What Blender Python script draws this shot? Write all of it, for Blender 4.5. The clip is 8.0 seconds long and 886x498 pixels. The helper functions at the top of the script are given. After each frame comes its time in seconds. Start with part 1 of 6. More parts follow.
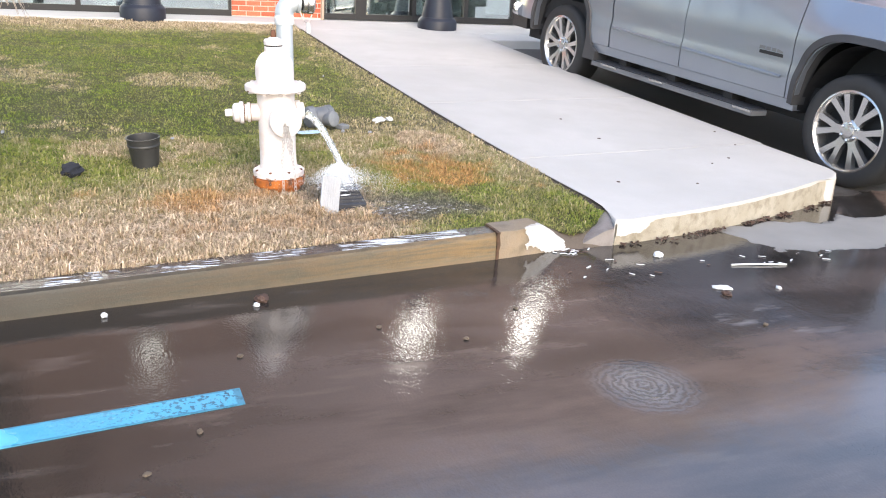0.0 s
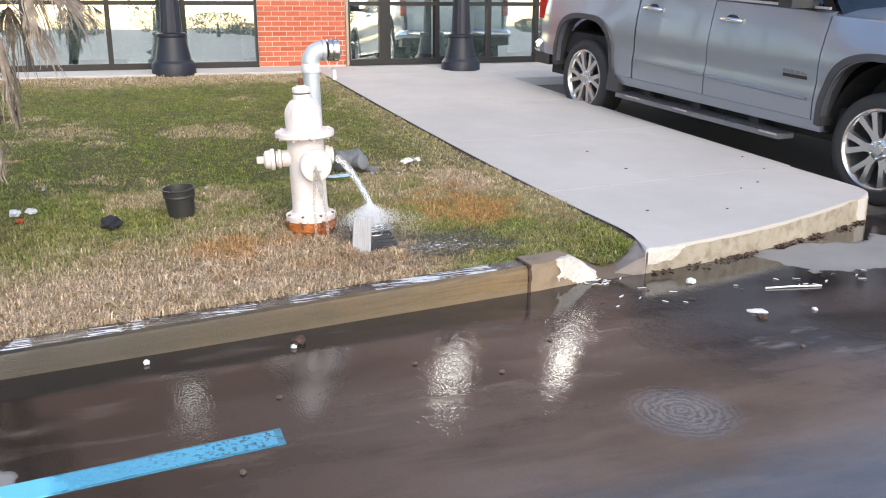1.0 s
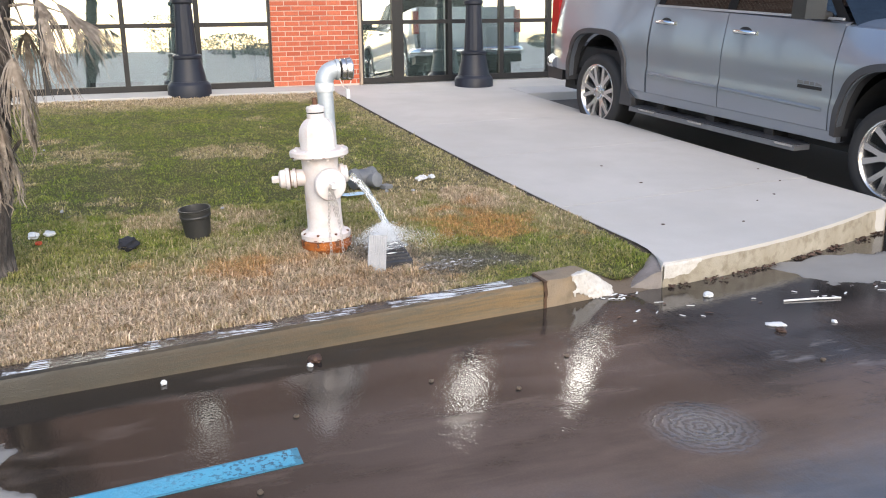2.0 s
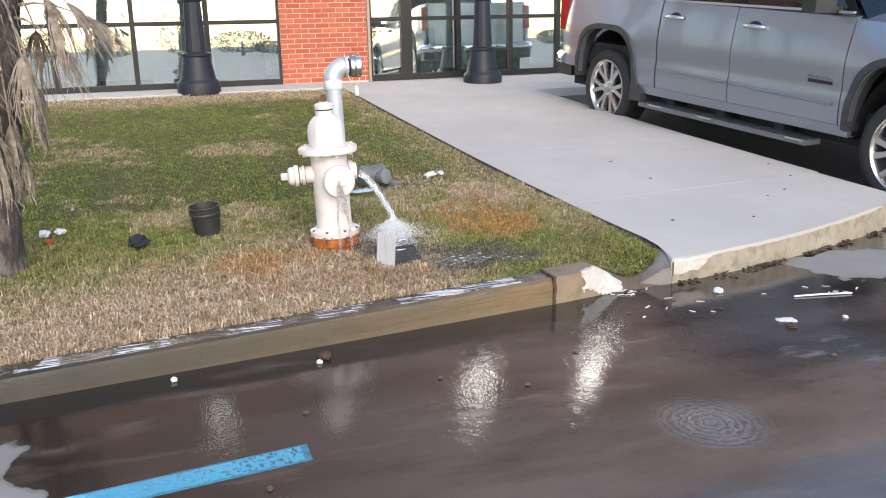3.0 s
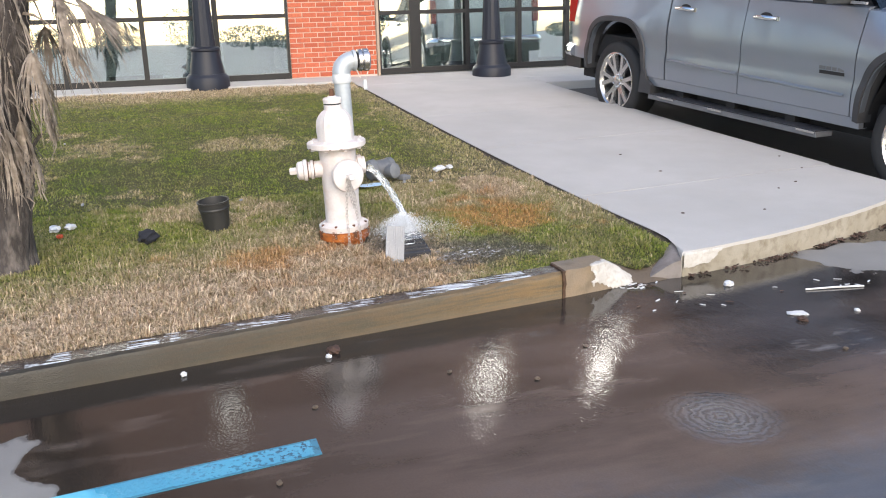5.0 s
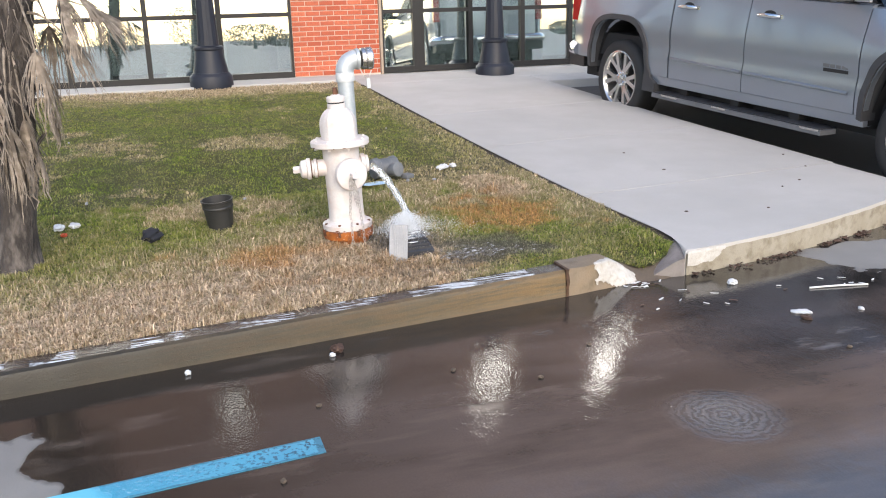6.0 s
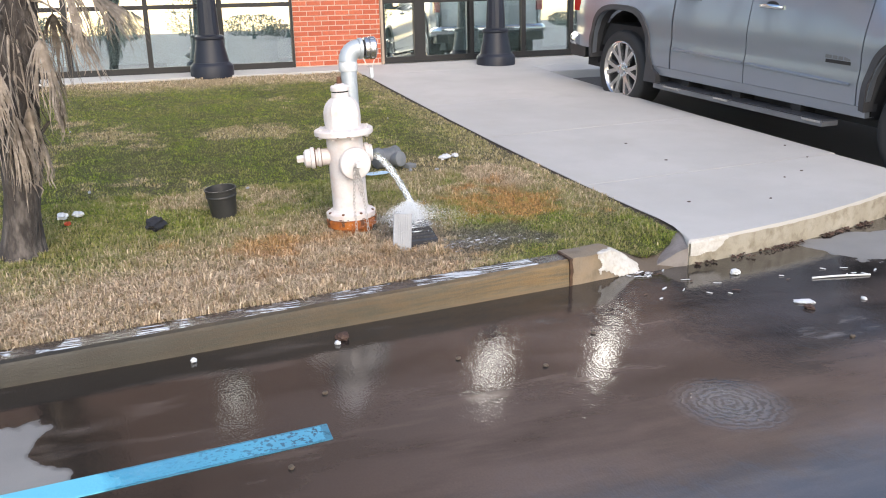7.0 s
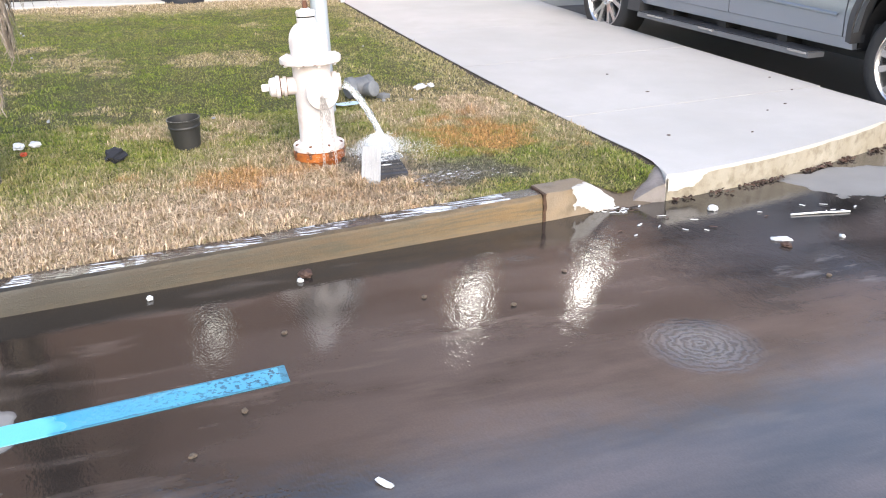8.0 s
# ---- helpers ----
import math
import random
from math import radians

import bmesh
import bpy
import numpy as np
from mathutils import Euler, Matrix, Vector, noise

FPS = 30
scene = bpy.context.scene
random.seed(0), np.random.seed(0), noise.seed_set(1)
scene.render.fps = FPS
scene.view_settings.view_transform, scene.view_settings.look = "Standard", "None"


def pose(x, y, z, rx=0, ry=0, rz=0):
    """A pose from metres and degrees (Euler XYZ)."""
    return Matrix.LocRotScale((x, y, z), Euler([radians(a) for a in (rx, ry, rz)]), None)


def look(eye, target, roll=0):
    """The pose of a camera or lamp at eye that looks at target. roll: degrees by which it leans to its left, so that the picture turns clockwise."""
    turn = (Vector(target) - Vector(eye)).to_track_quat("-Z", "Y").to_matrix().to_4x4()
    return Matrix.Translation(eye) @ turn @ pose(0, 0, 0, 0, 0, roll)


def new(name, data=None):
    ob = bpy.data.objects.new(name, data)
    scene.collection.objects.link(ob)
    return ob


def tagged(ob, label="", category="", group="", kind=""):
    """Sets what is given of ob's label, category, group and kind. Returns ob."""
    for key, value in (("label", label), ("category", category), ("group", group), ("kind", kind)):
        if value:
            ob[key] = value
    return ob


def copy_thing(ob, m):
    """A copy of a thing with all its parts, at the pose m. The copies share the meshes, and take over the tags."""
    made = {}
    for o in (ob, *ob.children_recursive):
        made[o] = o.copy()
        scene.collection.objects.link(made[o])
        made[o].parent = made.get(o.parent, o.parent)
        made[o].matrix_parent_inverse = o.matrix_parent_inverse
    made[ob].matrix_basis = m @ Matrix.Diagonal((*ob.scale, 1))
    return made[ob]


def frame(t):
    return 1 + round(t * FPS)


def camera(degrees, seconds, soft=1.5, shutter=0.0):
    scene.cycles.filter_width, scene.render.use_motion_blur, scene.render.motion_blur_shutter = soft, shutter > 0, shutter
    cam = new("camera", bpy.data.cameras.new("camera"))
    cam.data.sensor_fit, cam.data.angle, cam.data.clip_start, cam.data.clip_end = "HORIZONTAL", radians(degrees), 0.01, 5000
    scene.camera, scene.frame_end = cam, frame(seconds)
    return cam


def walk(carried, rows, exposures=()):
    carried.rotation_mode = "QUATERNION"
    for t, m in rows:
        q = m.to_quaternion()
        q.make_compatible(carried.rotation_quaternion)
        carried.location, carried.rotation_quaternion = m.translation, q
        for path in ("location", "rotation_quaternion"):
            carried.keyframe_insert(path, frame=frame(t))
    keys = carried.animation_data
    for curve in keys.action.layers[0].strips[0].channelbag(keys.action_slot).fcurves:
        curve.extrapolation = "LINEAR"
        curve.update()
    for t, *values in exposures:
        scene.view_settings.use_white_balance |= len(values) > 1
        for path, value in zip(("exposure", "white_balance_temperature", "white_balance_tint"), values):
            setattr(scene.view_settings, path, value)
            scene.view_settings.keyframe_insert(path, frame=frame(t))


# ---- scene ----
cam = camera(54.0, 8.0, soft=1.1)

PATH = [
    (0.0, 0.007, 0.047, 1.550, 71.52, -3.26, -21.78),
    (0.5, -0.014, -0.029, 1.559, 73.63, -1.55, -21.09),
    (1.0, -0.005, -0.004, 1.551, 74.04, -0.27, -20.44),
    (1.5, -0.001, -0.003, 1.553, 74.70, 0.45, -20.09),
    (2.0, 0.000, -0.004, 1.554, 75.11, 0.73, -19.63),
    (3.5, 0.006, -0.006, 1.553, 74.78, 1.25, -18.91),
    (4.0, 0.006, -0.002, 1.550, 74.71, 1.38, -18.82),
    (4.5, 0.011, 0.002, 1.552, 74.56, 1.41, -18.66),
    (6.0, 0.009, -0.000, 1.553, 74.40, 1.53, -18.30),
    (6.5, -0.001, -0.005, 1.550, 74.27, 1.53, -18.27),
    (7.0, -0.025, -0.002, 1.545, 73.83, 1.35, -18.37),
    (7.5, -0.047, 0.023, 1.524, 70.89, 1.09, -18.74),
    (8.0, 0.098, 0.107, 1.516, 69.32, 0.81, -19.22),
]
# the phone's own exposure is higher while it looks down
EXPOSURES = [(0.0, 2.0, 6450, 10), (0.5, 1.78, 6450, 10), (1.0, 1.58, 6450, 10), (2.0, 1.48, 6450, 10), (7.0, 1.47, 6450, 10), (7.5, 1.73, 6450, 10), (8.0, 2.0, 6450, 10)]
walk(cam, [(t, pose(*p)) for t, *p in PATH], EXPOSURES)

# ---------------- light ----------------
SUN_AZ, SUN_EL = radians(182), radians(32)
world = bpy.data.worlds.new("evening_sky")
scene.world = world
world.use_nodes = True
wn = world.node_tree
sky = wn.nodes.new("ShaderNodeTexSky")
sky.sky_type, sky.sun_disc = "NISHITA", False
sky.sun_elevation, sky.sun_rotation = SUN_EL, SUN_AZ
sky.air_density, sky.dust_density, sky.ozone_density = 1.0, 2.0, 1.0
wn.links.new(sky.outputs[0], wn.nodes["Background"].inputs[0])
wn.nodes["Background"].inputs[1].default_value = 0.15
sun_data = bpy.data.lights.new("sun", "SUN")
sun_data.energy, sun_data.angle, sun_data.color = 0.16, radians(40), (1.0, 0.93, 0.85)
sun = new("sun", sun_data)
sun_way = Vector((math.sin(SUN_AZ) * math.cos(SUN_EL), math.cos(SUN_AZ) * math.cos(SUN_EL), math.sin(SUN_EL)))
sun.matrix_world = look(sun_way * 30, (0, 0, 0))

# ---------------- materials ----------------


def material(name):
    m = bpy.data.materials.new(name)
    m.use_nodes = True
    nt = m.node_tree
    return m, nt, nt.nodes["Principled BSDF"]


def node(nt, kind, inputs=None, data_type="", operation="", use_clamp=False, attribute_name="", wave_type=""):
    n = nt.nodes.new("ShaderNode" + kind)
    if data_type:
        n.data_type = data_type
    if operation:
        n.operation = operation
    if use_clamp:
        n.use_clamp = True
    if attribute_name:
        n.attribute_name = attribute_name
    if wave_type:
        n.wave_type, n.rings_direction = wave_type, "Z"
    for k, v in (inputs or {}).items():
        if isinstance(v, bpy.types.NodeSocket):
            nt.links.new(v, n.inputs[k])
        else:
            n.inputs[k].default_value = v
    return n


def coords(nt, scale=(1, 1, 1), world_space=False):
    src = node(nt, "NewGeometry").outputs["Position"] if world_space else node(nt, "TexCoord").outputs["Object"]
    return node(nt, "Mapping", {0: src, 3: scale}).outputs[0]


def noise_fac(nt, vec, scale, detail=4, lo=0.35, hi=0.65, rough=0.55):
    n = node(nt, "TexNoise", {"Vector": vec, "Scale": scale, "Detail": detail, "Roughness": rough})
    return node(nt, "MapRange", {0: n.outputs[0], 1: lo, 2: hi}).outputs[0]


def mix(nt, fac, a, b):
    n = node(nt, "Mix", data_type="RGBA")
    for i, v in ((0, fac), (6, a), (7, b)):
        if isinstance(v, bpy.types.NodeSocket):
            nt.links.new(v, n.inputs[i])
        else:
            n.inputs[i].default_value = v if i == 0 else (*v, 1)
    return n.outputs[2]


def arith(nt, op, a, b=0.0, clamp=False):
    n = node(nt, "Math", operation=op, use_clamp=clamp)
    for i, v in enumerate((a, b)):
        if isinstance(v, bpy.types.NodeSocket):
            nt.links.new(v, n.inputs[i])
        else:
            n.inputs[i].default_value = v
    return n.outputs[0]


def bump(nt, bsdf, height, strength=0.3, distance=0.01, into="Normal"):
    b = node(nt, "Bump", {"Strength": strength, "Distance": distance, "Height": height})
    nt.links.new(b.outputs[0], bsdf.inputs[into])
    return b


def plain(name, a, b, scale=6.0, rough=(0.5, 0.7), grain=80.0, relief=0.15, metal=0.0, stretch=(1, 1, 1), third=None, spec=0.5, world_space=False, depth=0.004):
    """Two tones in large patches, a fine grain, roughness that varies and a small relief."""
    m, nt, p = material(name)
    v = coords(nt, stretch, world_space)
    f1 = noise_fac(nt, v, scale, 5, 0.3, 0.7)
    col = mix(nt, f1, a, b)
    g = noise_fac(nt, v, grain, 3, 0.2, 0.8)
    col = mix(nt, arith(nt, "MULTIPLY", g, 0.35), col, tuple(c * 0.6 for c in a))
    if third:
        col = mix(nt, noise_fac(nt, v, scale * 2.7, 7, 0.48, 0.80), col, third)
    nt.links.new(col, p.inputs["Base Color"])
    nt.links.new(node(nt, "MapRange", {0: f1, 3: rough[0], 4: rough[1]}).outputs[0], p.inputs["Roughness"])
    p.inputs["Metallic"].default_value = metal
    p.inputs["Specular IOR Level"].default_value = spec
    if relief:
        bump(nt, p, g, relief, depth)
    return m


M = {}
M["concrete"] = plain("pale_concrete", (0.50, 0.475, 0.44), (0.41, 0.39, 0.36), 0.9, (0.75, 0.9), 160, 0.2, third=(0.40, 0.375, 0.34))
M["kerb_pale"] = plain("weathered_kerb_concrete", (0.36, 0.325, 0.26), (0.26, 0.225, 0.165), 5, (0.7, 0.9), 110, 0.5, third=(0.13, 0.105, 0.065))
M["white_chip"] = plain("bare_white_concrete", (0.58, 0.555, 0.515), (0.44, 0.41, 0.365), 14, (0.8, 0.9), 140, 0.5, third=(0.36, 0.32, 0.26))
M["kerb_end"] = plain("tan_stained_kerb_end", (0.25, 0.18, 0.105), (0.195, 0.165, 0.135), 4, (0.45, 0.7), 110, 0.5, third=(0.13, 0.098, 0.06))
M["rust_dirt"] = plain("rusty_joint_dirt", (0.085, 0.038, 0.014), (0.03, 0.017, 0.010), 25, (0.5, 0.8), 80, 0.6)
M["soil_dark"] = plain("dark_groove_soil", (0.040, 0.030, 0.022), (0.075, 0.058, 0.042), 12, (0.8, 0.95), 90, 0.8)
M["joint"] = plain("joint_dirt", (0.10, 0.092, 0.085), (0.05, 0.046, 0.042), 5, (0.8, 0.9), 60, 0.3)
M["ramp"] = plain("damp_grey_concrete", (0.23, 0.205, 0.19), (0.15, 0.13, 0.12), 6, (0.3, 0.5), 110, 0.4, third=(0.11, 0.09, 0.075))
M["soil"] = plain("wet_soil", (0.085, 0.062, 0.042), (0.13, 0.10, 0.07), 5, (0.6, 0.9), 60, 0.6)
M["hydrant"] = plain("white_hydrant_paint", (0.70, 0.66, 0.635), (0.63, 0.575, 0.55), 5, (0.38, 0.5), 90, 0.15, third=(0.58, 0.46, 0.41))
M["rust"] = plain("orange_rust", (0.46, 0.135, 0.015), (0.22, 0.06, 0.012), 14, (0.6, 0.8), 80, 0.4, third=(0.12, 0.045, 0.02))
M["rust_dark"] = plain("dark_rust", (0.15, 0.055, 0.02), (0.07, 0.03, 0.016), 22, (0.6, 0.8), 80, 0.4)
M["galv"] = plain("galvanised_steel", (0.52, 0.56, 0.59), (0.42, 0.46, 0.49), 9, (0.38, 0.52), 60, 0.06, metal=0.35)
M["white_collar"] = plain("white_pipe_sealant", (0.70, 0.72, 0.73), (0.60, 0.62, 0.64), 14, (0.5, 0.7), 90, 0.2)
M["chain"] = plain("chain_steel", (0.58, 0.55, 0.52), (0.42, 0.38, 0.35), 20, (0.4, 0.6), 90, 0.1, metal=0.6)
M["post"] = plain("black_cast_iron_paint", (0.012, 0.014, 0.022), (0.018, 0.020, 0.030), 3, (0.42, 0.55), 90, 0.08, spec=0.35)
M["frame"] = plain("dark_bronze_aluminium", (0.014, 0.014, 0.015), (0.022, 0.021, 0.021), 2, (0.4, 0.55), 90, 0.03, spec=0.3)
M["mortar"] = plain("pale_mortar", (0.66, 0.55, 0.48), (0.56, 0.46, 0.40), 6, (0.85, 0.95), 150, 0.3)
M["tan_trim"] = plain("tan_trim", (0.36, 0.28, 0.21), (0.30, 0.23, 0.17), 3, (0.6, 0.7), 90, 0.05)
M["rubber"] = plain("tyre_rubber", (0.018, 0.018, 0.019), (0.03, 0.029, 0.028), 6, (0.65, 0.8), 70, 0.15)
M["dark"] = plain("black_underbody", (0.010, 0.010, 0.011), (0.016, 0.015, 0.015), 6, (0.6, 0.8), 50, 0.1)
M["arch"] = plain("grey_arch_plastic", (0.035, 0.035, 0.038), (0.05, 0.05, 0.053), 4, (0.5, 0.6), 120, 0.1)
M["step_top"] = plain("black_step_tread", (0.02, 0.022, 0.026), (0.035, 0.037, 0.042), 5, (0.4, 0.55), 90, 0.2)
M["chrome"] = plain("chrome", (0.78, 0.79, 0.80), (0.70, 0.71, 0.73), 3, (0.08, 0.16), 60, 0.0, metal=1.0)
M["alloy"] = plain("polished_alloy", (0.58, 0.575, 0.57), (0.48, 0.475, 0.47), 3, (0.16, 0.26), 60, 0.0, metal=0.9)
M["plastic_black"] = plain("black_plastic", (0.022, 0.022, 0.022), (0.034, 0.033, 0.031), 6, (0.4, 0.55), 70, 0.1)
M["cloth_black"] = plain("black_cloth", (0.012, 0.013, 0.018), (0.02, 0.021, 0.027), 10, (0.85, 0.95), 120, 0.3)
M["paper"] = plain("white_paper", (0.66, 0.66, 0.65), (0.54, 0.54, 0.53), 12, (0.7, 0.85), 80, 0.2)
M["paper_blue"] = plain("pale_blue_paper", (0.50, 0.66, 0.78), (0.42, 0.58, 0.70), 12, (0.6, 0.8), 80, 0.1)
M["leaf_brown"] = plain("dead_leaf", (0.085, 0.045, 0.028), (0.045, 0.026, 0.018), 20, (0.6, 0.8), 90, 0.3)
M["leaf_red"] = plain("red_scrap", (0.45, 0.07, 0.02), (0.3, 0.05, 0.02), 20, (0.6, 0.8), 90, 0.2)
M["bark"] = plain("palm_bark", (0.062, 0.050, 0.043), (0.020, 0.017, 0.015), 9, (0.8, 0.95), 50, 1.0, stretch=(1, 1, 0.3), third=(0.18, 0.155, 0.135), depth=0.012)
M["fibre"] = plain("grey_palm_fibre", (0.27, 0.23, 0.19), (0.12, 0.10, 0.085), 9, (0.8, 0.9), 60, 0.2)
M["frond_dead"] = plain("dead_palm_leaf", (0.30, 0.245, 0.19), (0.085, 0.065, 0.048), 9, (0.7, 0.85), 60, 0.2, third=(0.42, 0.355, 0.285))
M["frond_green"] = plain("green_palm_leaf", (0.055, 0.085, 0.03), (0.08, 0.105, 0.04), 5, (0.5, 0.65), 60, 0.2)
M["panel_grey"] = plain("pale_grey_ridged_plastic", (0.29, 0.30, 0.32), (0.22, 0.23, 0.25), 8, (0.3, 0.45), 90, 0.1)
M["block_dark"] = plain("wet_dark_plastic", (0.035, 0.036, 0.040), (0.055, 0.055, 0.06), 9, (0.12, 0.3), 60, 0.25)
M["valve"] = plain("grey_valve_iron", (0.10, 0.105, 0.115), (0.19, 0.20, 0.21), 9, (0.5, 0.7), 70, 0.25)
M["interior_wall"] = plain("pale_interior_wall", (0.74, 0.78, 0.78), (0.66, 0.70, 0.71), 0.6, (0.7, 0.9), 40, 0.0)
M["interior_floor"] = plain("interior_carpet", (0.16, 0.17, 0.18), (0.22, 0.22, 0.22), 2, (0.8, 0.95), 90, 0.1)
M["blind"] = plain("grey_blind", (0.40, 0.43, 0.45), (0.46, 0.49, 0.50), 1, (0.6, 0.8), 50, 0.0)
M["far_leaf"] = plain("far_foliage", (0.17, 0.185, 0.14), (0.24, 0.245, 0.19), 0.6, (0.7, 0.9), 3, 0.0)
M["stick"] = plain("white_straw", (0.78, 0.77, 0.74), (0.66, 0.65, 0.62), 9, (0.4, 0.6), 60, 0.05)
M["red_lamp"] = plain("red_lamp_lens", (0.36, 0.012, 0.012), (0.28, 0.01, 0.01), 8, (0.12, 0.2), 60, 0.0)


def car_paint():
    m, nt, p = material("silver_car_paint")
    v = coords(nt)
    fl = noise_fac(nt, v, 900, 1, 0.3, 0.7)
    dirt = noise_fac(nt, v, 2.2, 5, 0.4, 0.75)
    col = mix(nt, fl, (0.245, 0.275, 0.325), (0.30, 0.33, 0.38))
    nt.links.new(mix(nt, arith(nt, "MULTIPLY", dirt, 0.18), col, (0.26, 0.245, 0.23)), p.inputs["Base Color"])
    p.inputs["Metallic"].default_value = 0.7
    p.inputs["Roughness"].default_value = 0.36
    p.inputs["Coat Weight"].default_value = 0.9
    p.inputs["Coat Roughness"].default_value = 0.06
    return m


def glass(name, tint, share, rough=0.01):
    """Reflective coated glass: a fixed share of mirror over a tinted clear pane."""
    m, nt, p = material(name)
    nt.nodes.remove(p)
    clear = node(nt, "BsdfTransparent", {0: (*tint, 1)})
    v = coords(nt, (1, 1, 1), True)
    n = node(nt, "TexNoise", {"Vector": v, "Scale": 0.9, "Detail": 1})
    b = node(nt, "Bump", {"Strength": 0.05, "Distance": 0.02, "Height": n.outputs[0]})
    shine = node(nt, "BsdfGlossy", {"Color": (0.92, 0.97, 1.0, 1), "Roughness": rough, "Normal": b.outputs[0]})
    x = node(nt, "MixShader", {0: share, 1: clear.outputs[0], 2: shine.outputs[0]})
    nt.links.new(x.outputs[0], nt.nodes["Material Output"].inputs[0])
    return m


def brick_mat():
    m, nt, p = material("red_brick")
    info = node(nt, "ObjectInfo").outputs["Random"]
    v = coords(nt, (1, 1, 1), True)
    col = mix(nt, info, (0.36, 0.075, 0.032), (0.50, 0.135, 0.065))
    col = mix(nt, noise_fac(nt, v, 30, 5, 0.45, 0.75), col, (0.30, 0.07, 0.04))
    nt.links.new(col, p.inputs["Base Color"])
    p.inputs["Roughness"].default_value = 0.85
    bump(nt, p, noise_fac(nt, v, 160, 3), 0.3, 0.004)
    return m


def brick_wall_mat():
    """Brickwork high up, which only the puddle shows."""
    m, nt, p = material("brickwork")
    tex = node(nt, "TexCoord").outputs["Object"]
    turn = node(nt, "Mapping", {0: tex, 2: (radians(90), 0, 0)}).outputs[0]
    b = node(nt, "TexBrick", {"Vector": turn, "Color1": (0.155, 0.092, 0.074, 1), "Color2": (0.21, 0.13, 0.105, 1), "Mortar": (0.36, 0.31, 0.27, 1),
                              "Scale": 1.0, "Mortar Size": 0.006, "Brick Width": 0.2077, "Row Height": 0.0711})
    nt.links.new(b.outputs[0], p.inputs["Base Color"])
    p.inputs["Roughness"].default_value = 0.85
    bump(nt, p, b.outputs[1], -0.4, 0.006)
    return m


def lot_mat():
    """Stained concrete under a film of running water, with patches that stay dry."""
    m, nt, p = material("wet_lot_concrete")
    v = coords(nt, (1, 1, 1), True)
    sep = node(nt, "SeparateXYZ", {0: v})
    x, y = sep.outputs[0], sep.outputs[1]
    wob = arith(nt, "MULTIPLY", arith(nt, "SUBTRACT", node(nt, "TexNoise", {"Vector": v, "Scale": 3.2, "Detail": 4}).outputs[0], 0.5), 0.5)

    def inside(sock, lo, soft, flip=False):
        s = arith(nt, "ADD", sock, wob)
        return node(nt, "MapRange", {0: s, 1: lo, 2: lo + soft, 3: 1.0 if flip else 0.0, 4: 0.0 if flip else 1.0}).outputs[0]
    right = arith(nt, "MULTIPLY", inside(x, 3.74, 0.03), arith(nt, "MULTIPLY", inside(y, 3.80, 0.025), inside(y, 4.32, 0.04, True)))
    slant = arith(nt, "ADD", x, arith(nt, "MULTIPLY", y, 0.15))
    left = arith(nt, "MULTIPLY", inside(slant, -0.06, 0.03, True), inside(y, 3.24, 0.03, True))
    far = inside(x, 6.6, 0.5)
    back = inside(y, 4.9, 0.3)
    away = inside(y, -3.0, 0.8, True)
    dry = arith(nt, "MAXIMUM", arith(nt, "MAXIMUM", right, left), arith(nt, "MAXIMUM", arith(nt, "MAXIMUM", far, away), back))
    stain = noise_fac(nt, node(nt, "Mapping", {0: v, 2: (0, 0, radians(-8)), 3: (0.7, 2.4, 1)}).outputs[0], 1.1, 7, 0.40, 0.60)
    grit = noise_fac(nt, v, 140, 3, 0.25, 0.75)
    wet_col = mix(nt, stain, (0.072, 0.060, 0.055), (0.020, 0.018, 0.0175))
    # a darker band along the kerb, and pale silt dropped further out
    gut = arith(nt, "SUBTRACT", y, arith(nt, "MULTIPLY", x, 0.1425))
    kerb_band = node(nt, "MapRange", {0: arith(nt, "ADD", gut, arith(nt, "MULTIPLY", wob, 1.6)), 1: 3.05, 2: 3.55}).outputs[0]
    wet_col = mix(nt, arith(nt, "MULTIPLY", kerb_band, 0.75), wet_col, (0.020, 0.017, 0.015))
    # the silt is painted paler to make up for weak sky reflection
    bank = node(nt, "MapRange", {0: arith(nt, "ADD", arith(nt, "SUBTRACT", gut, arith(nt, "MULTIPLY", x, 0.12)), arith(nt, "MULTIPLY", wob, 1.5)), 1: 2.65, 2: 1.9}).outputs[0]
    wet_col = mix(nt, arith(nt, "MULTIPLY", bank, 0.8), wet_col, mix(nt, stain, (0.140, 0.104, 0.088), (0.080, 0.066, 0.058)))
    # the tone drops towards the west
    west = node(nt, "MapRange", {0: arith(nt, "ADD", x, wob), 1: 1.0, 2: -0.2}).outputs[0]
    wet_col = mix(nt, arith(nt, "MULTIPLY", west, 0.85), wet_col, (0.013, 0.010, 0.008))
    scum_at = node(nt, "MapRange", {0: node(nt, "VectorMath", {0: node(nt, "Mapping", {0: v, 3: (1, 1.7, 1)}).outputs[0], 1: (2.95, 5.1, 0)}, operation="DISTANCE").outputs["Value"], 1: 0.55, 2: 0.15}).outputs[0]
    scum = noise_fac(nt, node(nt, "Mapping", {0: v, 2: (0, 0, radians(20)), 3: (2, 8, 1)}).outputs[0], 1.6, 6, 0.54, 0.70)
    wet_col = mix(nt, arith(nt, "MULTIPLY", arith(nt, "MULTIPLY", scum, scum_at), 0.7), wet_col, (0.24, 0.225, 0.22))
    silt = noise_fac(nt, node(nt, "Mapping", {0: v, 2: (0, 0, radians(-10)), 3: (1, 4, 1)}).outputs[0], 1.6, 5, 0.56, 0.72)
    wet_col = mix(nt, arith(nt, "MULTIPLY", silt, 0.7), wet_col, (0.115, 0.092, 0.078))
